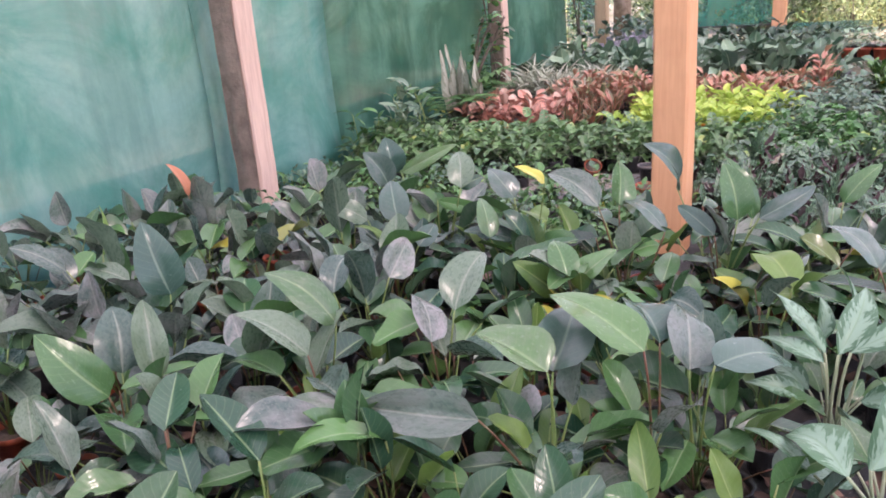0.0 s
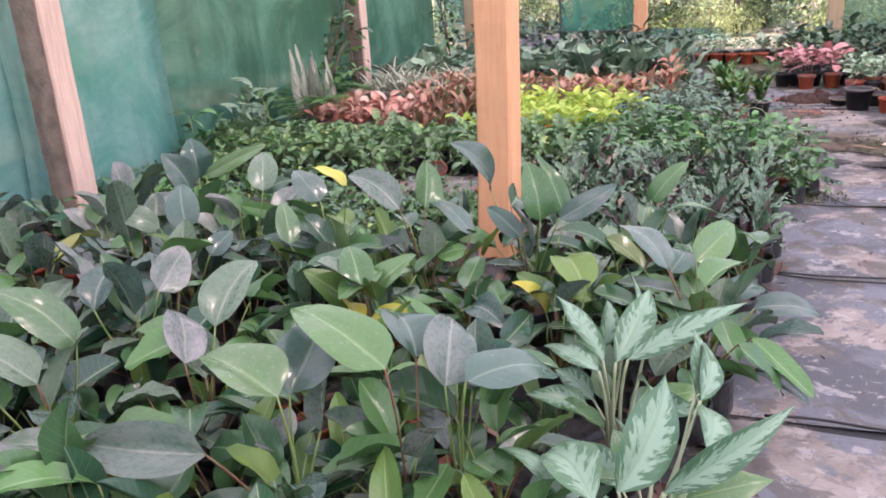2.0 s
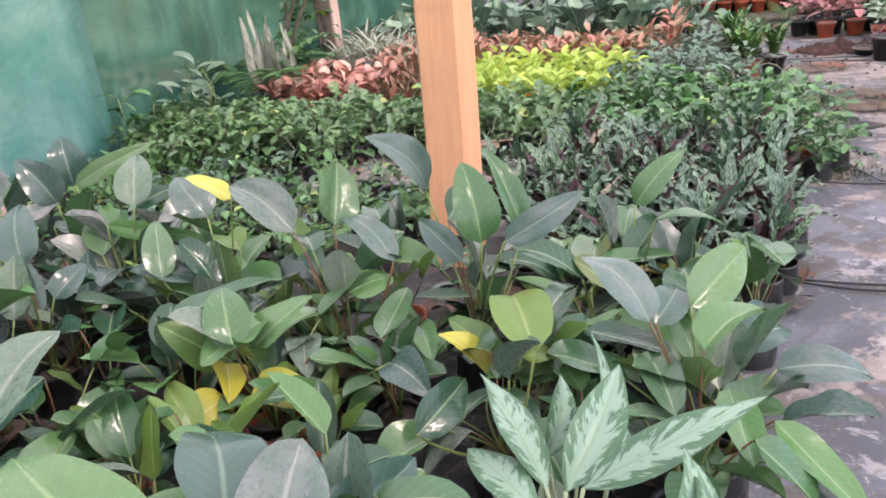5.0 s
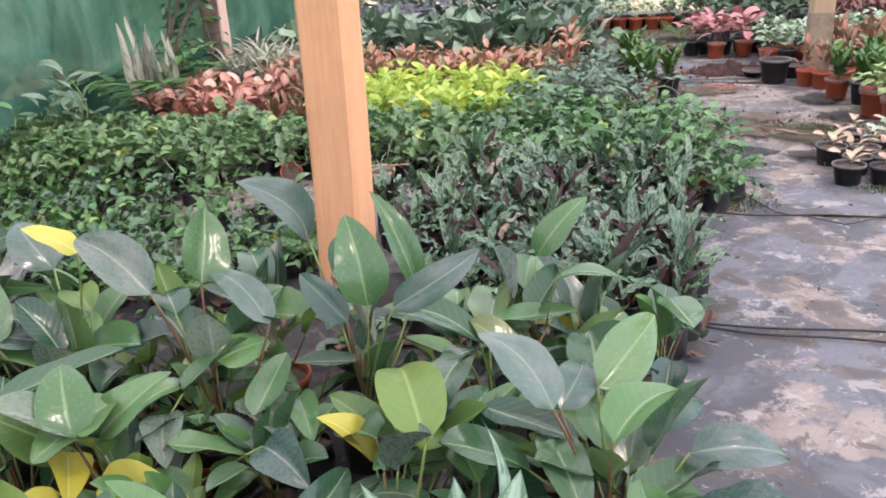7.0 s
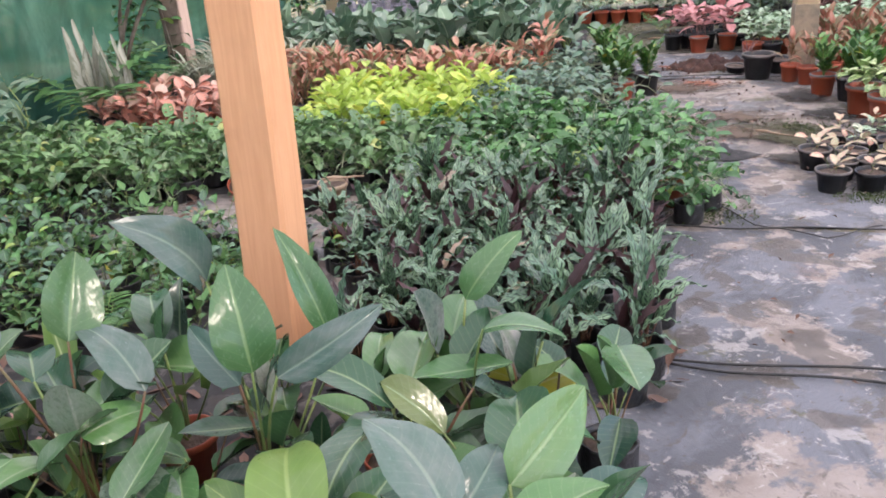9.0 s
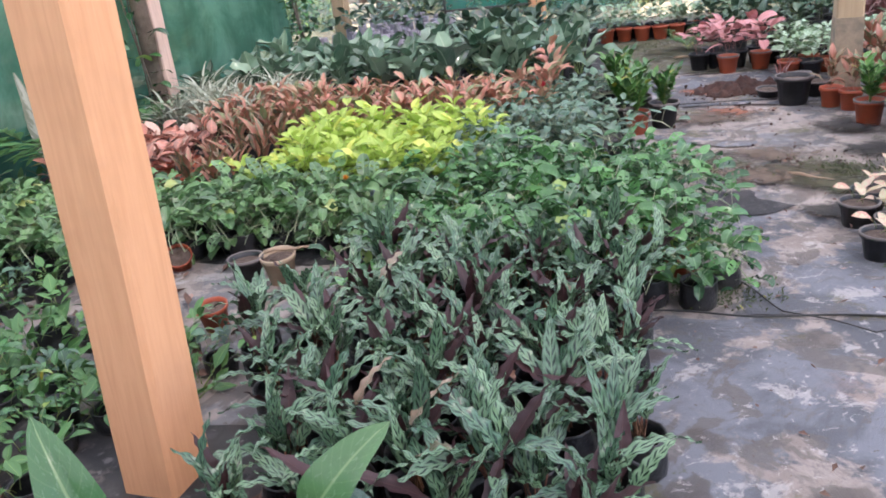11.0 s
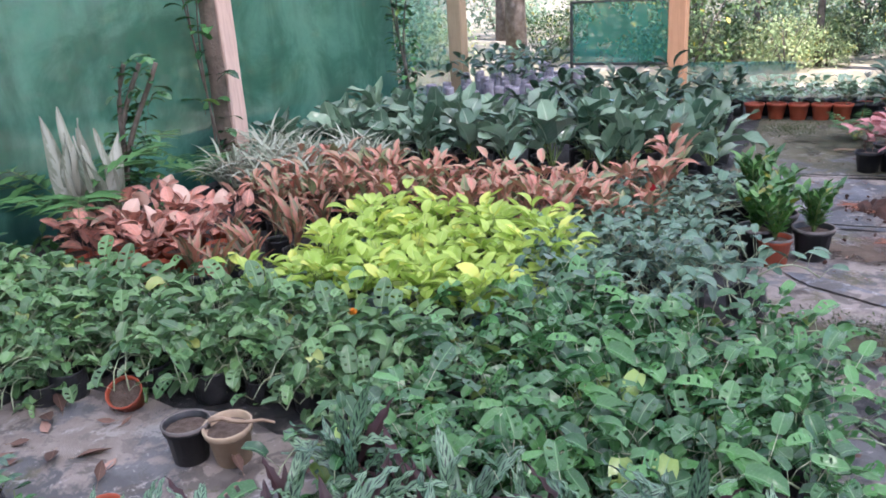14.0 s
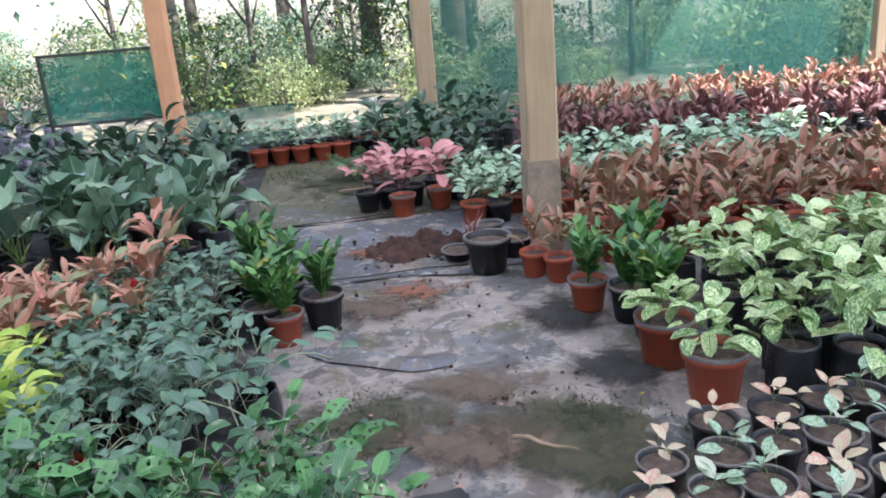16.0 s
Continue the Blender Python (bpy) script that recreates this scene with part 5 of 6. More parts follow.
limeleaf = one_leaf(0.098, 0.06, ovate, rows=5, cols=4, fold=0.45, stalk=(0.05, 0.12), e=(0, 70), e1=(-45, 45))
limes = [bushy_plant("lime_philodendron", "lime-yellow philodendron in a blue and white bag", "lime plants in the bed", (M["lime"], M["stalk"]), limeleaf, 25, R, bag(0.07, 0.13, "bluebag" if i % 2 == 0 else "bag"), height=(0.1, 0.24), spread=0.05, tilt=(-5, 20)) for i in range(5)]
scatter(limes, grid_places(R, -1.74, -0.45, 6.76, 7.9, 0.155, 0.3, (0.85, 1.2)))

R = random.Random(37)
coral = one_leaf(0.13, 0.085, ovate, rows=5, cols=4, fold=0.35, stalk=(0.08, 0.16), e=(10, 60), e1=(-35, 20), slope=(55, 80))
corals = [bushy_plant("coral_arrowhead", "coral-pink leafy plant in a bright orange pot", "coral plants in the bed", (M["coral"], M["pinkstalk"]), coral, 16, R, clay(0.085, 0.13), height=(0.1, 0.22), spread=0.04, tilt=(-5, 25)) for i in range(3)]
scatter(corals, grid_places(R, -3.3, -2.42, 6.95, 7.75, 0.21, 0.2, (0.9, 1.15)))

redleaf = one_leaf(0.13, 0.046, lance, rows=5, cols=4, fold=0.4, stalk=(0.04, 0.09), e=(20, 82), e1=(-50, 45), slope=(65, 85), wave=0.04)
reds = [bushy_plant("red_evergreen", "red-bronze leafy evergreen in a small black bag", "red evergreens in the bed", (M["red"], M["pinkstalk"]), redleaf, 24, R, bag(0.07, 0.13), height=(0.1, 0.3), spread=0.03, tilt=(-12, 18)) for i in range(5)]
scatter(reds, grid_places(R, -2.75, -0.22, 7.98, 8.75, 0.165, 0.28, (0.85, 1.15)) + [at(-0.3, 8.95, 0.05, 30, 1.3)])

darkspike = one_leaf(0.2, 0.045, lance, rows=6, cols=4, fold=0.4, stalk=(0.03, 0.06), e=(50, 80), e1=(-10, 45), slope=(70, 85))
spikes = [bushy_plant("bronze_evergreen", "dark bronze-green leafy plant in a black bag", "bronze plants in the bed", (M["redgreen"], M["stalk"]), darkspike, 14, R, bag(0.075, 0.13), height=(0.1, 0.2), spread=0.03, tilt=(-10, 25)) for i in range(2)]
scatter(spikes, [at(-2.2, 6.9, 0, 0), at(-2.0, 7.1, 0, 50, 1.1), at(-2.22, 7.25, 0, 100), at(-1.98, 7.45, 0, 10, 1.1), at(-2.22, 7.6, 0, 80), at(-2.45, 7.9, 0, 20), at(-2.0, 7.75, 0, 150), at(-1.98, 6.85, 0, 210)])

# striped grass tufts and paddle-leaved row
blade_leaf = one_leaf(0.34, 0.016, strap, rows=6, cols=2, fold=0.5, stalk=(0.01, 0.02), e=(60, 85), e1=(-60, -5), slope=(70, 85))
tufts = [bushy_plant("spider_plant", "pale striped grassy tuft in a black bag", "spider plants by the net", (M["grass"], M["stalk"]), blade_leaf, 38, R, bag(0.07, 0.13), height=(0.1, 0.13), spread=0.02, tilt=(-18, 24)) for i in range(3)]
scatter(tufts, grid_places(R, -3.45, -2.35, 8.35, 9.25, 0.2, 0.25, (1.05, 1.35)))

R = random.Random(41)
paddle_leaves = [stalked_leaf("paddle_leaf", M["paddle"], M["stalk"], R.uniform(0.05, 0.2), R.uniform(66, 86), R.uniform(50, 76), R.uniform(0.24, 0.33), R.uniform(0.12, 0.16), oval, R.uniform(30, 86), R.uniform(-45, 45), 8, 6, R.uniform(0.2, 0.7), 0.09, 2.2, 0.005, R.uniform(-0.7, 0.7)) for i in range(9)]
paddles = [leaf_plant("peace_lily", "tall paddle-leaved dark green plant in a black bag", "potted plant", "paddle-leaved row", paddle_leaves, 10, R, bag(0.09, 0.16), (-28, 38), (0.75, 1.15), 0.14) for i in range(4)]
scatter(paddles, grid_places(R, -3.55, -0.08, 9.35, 10.75, 0.325, 0.25, (0.9, 1.15)))

R = random.Random(43)
darkleaf = one_leaf(0.16, 0.075, ovate, rows=5, cols=4, fold=0.35, stalk=(0.08, 0.16), e=(10, 60), e1=(-45, 10), slope=(55, 85))
darks = [bushy_plant("dark_foliage_plant", "low dark green leafy plant in a black bag", "dark plants at the open end", (M["darkleaf"], M["stalk"]), darkleaf, 18, R, bag(0.08, 0.15), height=(0.12, 0.3), spread=0.05) for i in range(3)]
scatter(darks, grid_places(R, -2.2, -0.3, 11.2, 12.9, 0.3, 0.25, (0.9, 1.25)) + grid_places(R, 0.9, 2.2, 11.9, 13.2, 0.3, 0.25, (0.9, 1.2)) + grid_places(R, 1.0, 1.9, 11.0, 11.6, 0.28, 0.2, (0.8, 1.0)))
greys = [bushy_plant("seedling_bag", "thin seedling in a pale purple-grey bag", "seedlings at the open end", (M["darkleaf"], M["stalk"]), darkleaf, 4, R, bag(0.05, 0.3, "greybag"), height=(0.28, 0.4), spread=0.02) for i in range(2)]
scatter(greys, grid_places(R, -3.75, -2.45, 12.3, 15.0, 0.24, 0.2, (0.9, 1.2)))

# ---- pots beside the path ----
R = random.Random(51)


def zz_geo(rnd, wands=8):
    """Upright wands with paired glossy leaflets."""
    g = Geo()
    leaflet = one_leaf(0.075, 0.036, ovate, rows=4, cols=2, fold=0.3, stalk=(0.003, 0.005), e=(0, 30), e1=(-10, 20))
    for w in range(wands):
        base = pose(0, 0, 0, 0, 0, w * 137.5 + rnd.uniform(-20, 20))
        pts = stalk_points(rnd.uniform(0.17, 0.27), rnd.uniform(70, 88), rnd.uniform(40, 70), 6)
        v, f, uv = tube(pts, 0.005, 5, 0.5)
        g.add(v, f, uv, base, slot=1)
        for k in range(1, 7):
            for sgn in (-1, 1):
                m = base @ Matrix.Translation(pts[k]) @ pose(0, 0, 0, rnd.uniform(15, 45), 0, sgn * rnd.uniform(50, 75))
                g.join(leaflet(rnd), m)
    return g


def zz_plant(rnd, pot, label, wands=8):
    root = thing("zz_plant", label, "potted plant", "glossy plants by the path")
    pot(root, rnd)
    part("foliage", zz_geo(rnd, wands).mesh("foliage", M["zz"], M["stalk"]), root, m=Matrix.Translation((0, 0, 0.13)))
    return root


orange_zz = zz_plant(R, clay(0.085, 0.15, "terracotta", "rim"), "glossy upright zz plant in an orange pot with a dusty rim", 9)
black_zz = zz_plant(R, clay(0.1, 0.17, "blackpot", "rim"), "glossy upright zz plant in a black pot with a dusty rim", 12)
scatter([orange_zz, black_zz], [at(0.36, 8.27, 0.012, 0), at(0.53, 8.42, 0.012, 50), at(1.75, 8.24, 0.012, 30, 1.05), at(0.27, 8.36, 0.012, 120)])
for u, v, a, k in ((0.20, 8.78, 40, 1.2), (0.34, 8.62, 200, 1.05), (1.90, 8.08, 130, 1.0), (1.93, 7.87, 260, 1.05), (2.02, 8.32, 10, 1.15)):
    copy_thing(black_zz, at(u, v, 0.012, a, k))

R = random.Random(53)
potholeaf = one_leaf(0.115, 0.08, heart, rows=6, cols=4, fold=0.35, stalk=(0.05, 0.13), e=(-25, 55), e1=(-80, 10), slope=(45, 85), wave=0.02)
pothos = [bushy_plant("marbled_pothos", "cream-marbled pothos in a " + ("large orange pot" if i < 2 else "tall black grow bag"), "pothos beside the path", (M["marble"], M["stalk"]), potholeaf, 20, R, clay(0.115, 0.2, "terracotta", "rim") if i < 2 else bag(0.09, 0.2), height=(0.15, 0.27) if i < 2 else (0.16, 0.3), spread=0.06, tilt=(-25, 40)) for i in range(4)]
scatter(pothos, [at(1.88, 7.63, 0.012, 0, 0.74), at(1.94, 7.32, 0.012, 90, 0.95), at(2.22, 7.3, 0.012, 20, 0.9), at(2.42, 7.22, 0.012, 200)])
for m in grid_places(R, 2.2, 4.3, 7.3, 8.5, 0.22, 0.25, (0.8, 1.05)):
    copy_thing(pothos[R.choice((2, 3))], m)

R = random.Random(55)
blushleaf = one_leaf(0.075, 0.042, ovate, rows=4, cols=2, fold=0.3, stalk=(0.02, 0.06), e=(-5, 40), e1=(-25, 15))
smalls = [bushy_plant("blush_seedling", "small pink and cream seedling in a " + ("pale-rimmed" if i == 1 else "black") + " pot", "seedlings in small pots", (M["blush"] if i != 2 else M["pale"], M["stalk"]), blushleaf, 5 + i % 4, R, clay(0.078, 0.11, "blackpot", "rim" if i in (1, 2, 3) else None), height=(0.09, 0.15), spread=0.03) for i in range(4)]
scatter(smalls, grid_places(R, 1.34, 2.75, 6.0, 7.12, 0.175, 0.12, (0.92, 1.08), keep=lambda u, v: u > 1.34 + 0.5 * max(0, v - 6.5) + max(0, v - 6.87), z=0.014, lean=2))

R = random.Random(57)
pinkleaf = one_leaf(0.15, 0.1, heart, rows=6, cols=4, fold=0.25, stalk=(0.1, 0.2), e=(0, 45), e1=(-50, -5), slope=(60, 85))
pinks = [bushy_plant("pink_caladium", "pink broad-leaved caladium in a " + ("small orange pot" if i == 1 else "black pot"), "pink caladiums by the path", (M["pink"], M["pinkstalk"]), pinkleaf, 14, R, clay(0.09, 0.15, "terracotta" if i == 1 else "blackpot", "rim" if i == 1 else None), height=(0.12, 0.22), spread=0.04) for i in range(3)]
scatter(pinks, [at(0.80, 10.45, 0.012, 0), at(1.03, 10.24, 0.012, 40, 0.9), at(0.95, 10.5, 0.012, 80), at(1.12, 10.5, 0.012, 10), at(1.3, 10.35, 0.012, 120), at(1.3, 10.65, 0.012, 200), at(0.92, 10.75, 0.012, 30)])

paleleaf = one_leaf(0.085, 0.06, ovate, rows=4, cols=4, fold=0.3, stalk=(0.04, 0.1), e=(0, 45), e1=(-40, 5), slope=(50, 85))
pales = [bushy_plant("pale_variegated_plant", "pale green and white leafy plant in a small " + ("orange pot" if i == 1 else "black pot"), "variegated plants", (M["pale"], M["stalk"]), paleleaf, 22, R, clay(0.085, 0.14, "terracotta" if i == 1 else "blackpot", None), height=(0.12, 0.26), spread=0.05) for i in range(3)]
scatter(pales, grid_places(R, 1.42, 2.0, 9.75, 10.7, 0.2, 0.2, (0.9, 1.1), keep=lambda u, v: v > 9.45 + 0.4 * (u - 1.4)) + grid_places(R, 2.05, 4.2, 9.95, 10.9, 0.22, 0.25, (0.9, 1.2)) + grid_places(R, 0.6, 1.5, 12.6, 13.3, 0.24, 0.2, (0.9, 1.1)))
for u in (-0.18, 0.02, 0.22, 0.42, 0.6):
    copy_thing(pales[1], at(u, 12.58 + R.uniform(-0.03, 0.03), 0.01, R.uniform(0, 360), 1.1))
for u in (-0.1, 0.12, 0.34, 0.55):
    copy_thing(pales[0], at(u, 12.82, 0.01, R.uniform(0, 360), 1.15))

# ---- red beds on the far side of the path ----
R = random.Random(61)
tallred = one_leaf(0.14, 0.047, lance, rows=5, cols=4, fold=0.4, stalk=(0.04, 0.1), e=(25, 85), e1=(-50, 50), slope=(65, 85), wave=0.04)
tallreds = [bushy_plant("red_evergreen", "bronze and red lance-leaved evergreen in an orange pot", "red evergreens across the path", (M["redgreen"], M["pinkstalk"]), tallred, 24, R, clay(0.085, 0.15), height=(0.13, 0.3), spread=0.03, tilt=(-14, 20)) for i in range(4)]
scatter(tallreds, grid_places(R, 2.0, 5.2, 8.72, 9.9, 0.22, 0.2, (0.9, 1.15)) + [at(1.62, 8.78, 0.012, 0, 0.9), at(1.72, 8.66, 0.012, 70, 0.9), at(1.9, 8.75, 0.012, 170, 0.9)])
dusks = [bushy_plant("dusky_evergreen", "dusky red-brown leafy plant in a black bag", "dusky plants across the path", (M["dusk"], M["pinkstalk"]), tallred, 24, R, bag(0.08, 0.14), height=(0.12, 0.26), spread=0.04, tilt=(-5, 30)) for i in range(3)]
scatter(dusks, grid_places(R, 2.1, 6.2, 10.95, 12.0, 0.25, 0.25, (0.9, 1.15)))
fires = [bushy_plant("fire_red_evergreen", "bright red leafy evergreen in a black bag", "bright red plants by the thin net", (M["red"], M["pinkstalk"]), tallred, 20, R, bag(0.08, 0.14), height=(0.16, 0.34), spread=0.04, tilt=(-10, 25)) for i in range(3)]
scatter(fires, grid_places(R, 2.4, 6.6, 12.05, 13.3, 0.25, 0.25, (0.8, 1.02)))


# ---- loose things on the path ----
def heap(name, u, v, radius, height, mat, label, seed):
    """A low heap of earth with clods."""
    verts, faces = [], []
    rings, sides = 16, 54
    for r in range(rings + 1):
        t = r / rings
        for i in range(sides):
            a = 2 * math.pi * i / sides
            rad = radius * t * (1 + 0.5 * noise.noise((math.cos(a) * 1.9, math.sin(a) * 1.3, seed)))
            x, y = rad * math.cos(a) * 1.25, rad * math.sin(a) * 0.8
            z = height * (1 - t ** 2.2) * (0.7 + 0.55 * noise.noise((x * 6, y * 6, seed))) + (0.045 * noise.noise((x * 19, y * 19, seed)) + 0.022 * noise.noise((x * 47, y * 47, seed)) if t < 1 else -0.01)
            verts.append((x, y, max(z, -0.005)))
    for r in range(rings):
        for i in range(sides):
            j = (i + 1) % sides
            faces.append((r * sides + i, r * sides + j, (r + 1) * sides + j, (r + 1) * sides + i))
    return thing(name, label, "soil", data=Geo().add(verts, faces).mesh(name, mat), m=at(u, v, 0.016))


heap("spilled_soil", 1.06, 9.42, 0.29, 0.1, M["redsoil"], "heap of red-brown potting soil on the mat", 4)


def hose(name, points, radius, label):
    pts = []
    for i in range(len(points) - 1):
        for k in range(8):
            t = k / 8
            a, b = points[i], points[i + 1]
            pts.append(W(a[0] + (b[0] - a[0]) * t, a[1] + (b[1] - a[1]) * t + 0.012 * math.sin(5 * (i + t)), 0.024 + radius))
    pts.append(W(*points[-1], 0.024 + radius))
    v, f, uv = tube(pts, radius, 6)
    return thing(name, label, "hose", "thin hoses on the path", data=Geo().add(v, f, uv).mesh(name, M["cable"]))


hose("irrigation_hose", [(0.30, 4.36), (0.8, 4.37), (1.4, 4.36), (2.3, 4.4)], 0.005, "thin black irrigation hose across the mat")
hose("irrigation_hose", [(0.30, 4.38), (0.75, 4.32), (1.3, 4.28), (2.3, 4.25)], 0.005, "thin black irrigation hose across the mat")
hose("irrigation_hose", [(0.5, 5.57), (0.9, 5.55), (1.4, 5.56), (2.2, 5.6)], 0.004, "thin dark hose along the mat seam")
hose("irrigation_hose", [(0.5, 3.02), (0.9, 3.03), (1.5, 3.0), (2.2, 3.01)], 0.005, "thin dark hose along the mat seam")
hose("irrigation_hose", [(0.4, 8.98), (0.8, 9.03), (1.3, 9.02)], 0.004, "thin dark hose along the mat seam")
hose("irrigation_hose", [(0.25, 10.2), (0.6, 10.23), (1.0, 10.26)], 0.004, "thin dark hose along the mat seam")
hose("irrigation_hose", [(0.85, 5.85), (0.98, 5.6), (1.25, 5.45), (1.5, 5.6)], 0.003, "thin dark hose curled on the mat")


def stick(u, v, length, turn, label="dry pale stick lying on the path"):
    pts = [(length * (k / 5 - 0.5), 0.012 * math.sin(k * 1.9), 0.008 + 0.004 * math.sin(k)) for k in range(6)]
    v2, f, uv = tube(pts, 0.009, 6, 0.5)
    return thing("stick", label, "stick", data=Geo().add(v2, f, uv).mesh("stick", M["stick"]), m=at(u, v, 0.024, turn))


stick(1.29, 7.13, 0.26, -35)
stick(0.72, 11.1, 0.3, 15)


def empty_pot(u, v, radius, height, mat, label, turn=0, lean=0, rim=None):
    root = thing("plant_pot", label, "plant pot", m=at(u, v, 0.012, turn, 1.0, lean))
    pot_parts(root, random.Random(int(u * 100 + v * 10)), radius, height, M[mat], M[rim] if rim else None, soil=True)
    return root


empty_pot(-1.09, 5.84, 0.078, 0.14, "tan", "tan plant pot with a broken twig across it", 10, 6, "tan")
empty_pot(-1.23, 5.79, 0.078, 0.14, "blackpot", "black plant pot full of dry soil", 0, 0, "rim")
empty_pot(-0.45, 5.62, 0.07, 0.13, "terracotta", "orange pot tipped among the vines", 0, 35)
empty_pot(-1.16, 5.38, 0.065, 0.11, "terracotta", "small orange pot with dry soil among seedlings", 0, 9)
empty_pot(-1.72, 6.0, 0.065, 0.11, "terracotta", "orange pot tipped over, half hidden in leaves", 30, 38)
empty_pot(1.40, 8.92, 0.125, 0.2, "blackpot", "large black pot standing on the mat", 0, 0, "rim")
empty_pot(1.58, 9.15, 0.1, 0.12, "blackpot", "black pot with a dusty rim beside the post", 0, 5, "rim")
empty_pot(1.48, 9.42, 0.1, 0.12, "blackpot", "black pot with a dusty rim beside the post", 20, -4, "rim")
empty_pot(1.26, 9.15, 0.09, 0.07, "blackpot", "low black pot with a dusty rim", 20, 4, "rim")
stick(-1.03, 5.83, 0.22, 20, "dry twig lying over a tan pot").location.z = 0.165

drys = bushy_plant("dry_grass_tuft", "dry brownish tuft in a black pot", "", (M["dusk"], M["stalk"]), one_leaf(0.16, 0.014, strap, rows=4, cols=2, stalk=(0.01, 0.02), e=(55, 85), e1=(0, 50), slope=(70, 85)), 16, random.Random(4), None, spread=0.02, height=(0.0, 0.02), tilt=(-12, 20))
drys.matrix_basis = at(1.34, 9.05, 0.12)

# litter and moss, past counting
R = random.Random(71)
deadleaf = one_leaf(0.1, 0.045, ovate, e=(-10, 20), e1=(-20, 45), rows=3, cols=2, fold=0.6, stalk=(0.01, 0.03), slope=(0, 10))


def strewn(name, label, boxes, maker, mats, z=0.012, category="leaf litter", tilt=25, size=(0.6, 1.2), soft=False):
    g = Geo()
    for u0, u1, v0, v1, count in boxes:
        for i in range(count):
            k = R.uniform(*size)
            spot = (min(u1, max(u0, R.gauss((u0 + u1) / 2, (u1 - u0) / 4))), min(v1, max(v0, R.gauss((v0 + v1) / 2, (v1 - v0) / 4)))) if soft else (R.uniform(u0, u1), R.uniform(v0, v1))
            m = Matrix.Translation(W(*spot, z + R.uniform(0, 0.012))) @ pose(0, 0, 0, R.uniform(-tilt, tilt), R.uniform(-tilt, tilt), R.uniform(0, 360)) @ Matrix.Diagonal((k, k, k, 1))
            g.join(maker(R), m)
    return thing(name, label, category, data=g.mesh(name, *mats), kind="stuff")


strewn("leaf_litter", "brown and pinkish dead leaves between the pots", [(-3.8, 0.4, 0.4, 4.3, 1100), (-2.2, -0.6, 4.9, 6.0, 45), (-0.5, 0.6, 4.1, 5.4, 90), (-3.8, -2.8, 5.0, 9.0, 120), (-3.4, 0.2, 8.7, 9.5, 90)], deadleaf, (M["litter"], M["stick"]))
crumb = one_leaf(0.03, 0.018, ovate, e=(-10, 20), e1=(-20, 45), rows=2, cols=2, fold=0.6, stalk=(0.002, 0.004), slope=(0, 10))
strewn("leaf_crumbs", "small dry leaf bits on the trodden mat", [(0.55, 2.2, 3.2, 5.5, 60), (0.6, 1.6, 5.6, 8.9, 130), (0.4, 1.4, 9.0, 12.3, 70)], crumb, (M["litter"], M["stick"]), 0.022)
clod = lambda rnd: Geo().add(*tube([(-0.012, 0, 0), (0, 0.004, 0.004), (0.012, 0, 0)], 0.012 * rnd.uniform(0.5, 1.3), 5))
strewn("soil_clods", "loose crumbs of red-brown soil round the heap", [(0.68, 1.5, 9.15, 9.7, 260), (0.6, 1.5, 8.3, 9.1, 30), (0.8, 1.7, 7.0, 7.8, 40)], clod, (M["redsoil"], M["redsoil"]), 0.02, "soil", 50, (0.2, 0.75), True)
mossblade = one_leaf(0.03, 0.012, strap, e=(30, 80), e1=(0, 50), rows=2, cols=2, stalk=(0.002, 0.004))
strewn("moss_patch", "low dark green moss and weeds on the mat", [(1.1, 1.75, 7.05, 7.5, 900), (1.25, 1.6, 7.15, 7.4, 500), (0.45, 0.95, 7.2, 7.7, 700), (-0.1, 0.5, 11.6, 12.4, 900), (0.55, 1.0, 5.6, 5.9, 600), (1.4, 1.75, 5.9, 6.1, 600)], mossblade, (M["moss"], M["moss"]), 0.012, "moss", 60, (0.35, 0.8), True)
weed = one_leaf(0.05, 0.02, lance, e=(20, 70), e1=(-20, 40), rows=3, cols=2, stalk=(0.01, 0.04))
strewn("low_weeds", "green weeds growing by the net and round the bare patch", [(-3.9, -2.6, 4.8, 6.0, 500), (-2.7, -1.6, 4.4, 5.2, 260), (-1.6, -0.9, 4.7, 5.0, 120), (-3.9, -3.3, 6.0, 8.2, 200)], weed, (M["fern"], M["stalk"]), 0.02, "weeds", 50, (1.0, 2.6))

# ---- plants along the green net ----
R = random.Random(81)


def fern_plant(rnd, fronds=9, length=0.4):
    out = []
    pinna = lambda k: blade(k, k * 0.28, lance, 5, -15, 3, 2, 0.3)
    for i in range(fronds):
        g = Geo()
        base = pose(0, 0, 0, 0, 0, i * 137.5 + rnd.uniform(-15, 15))
        pts = stalk_points(length * rnd.uniform(0.7, 1.1), rnd.uniform(60, 82), rnd.uniform(-30, 20), 14)
        v, f, uv = tube(pts, 0.002, 3, 0.5)
        g.add(v, f, uv, base, slot=1)
        for k in range(3, 15):
            size = length * 0.24 * math.sin(math.pi * (k - 1.5) / 14) + 0.01
            for sgn in (-1, 1):
                v, f, uv = pinna(size)
                g.add(v, f, uv, base @ Matrix.Translation(pts[k]) @ pose(0, 0, 0, rnd.uniform(-8, 8), 0, sgn * 72))
        out.append(g)
    return out


def fern(m, label, length=0.4, fronds=9):
    root = thing("fern", label, "fern", "ferns by the net", m=m)
    for g in fern_plant(R, fronds, length):
        part("frond", g.mesh("frond", M["fern"], M["stalk"]), root)


fern(at(-3.62, 8.55, 0.1), "bright green fern in front of the dark net", 0.45)
fern(at(-1.45, 4.35, 0.0), "small green fern beside the sawn post", 0.3)
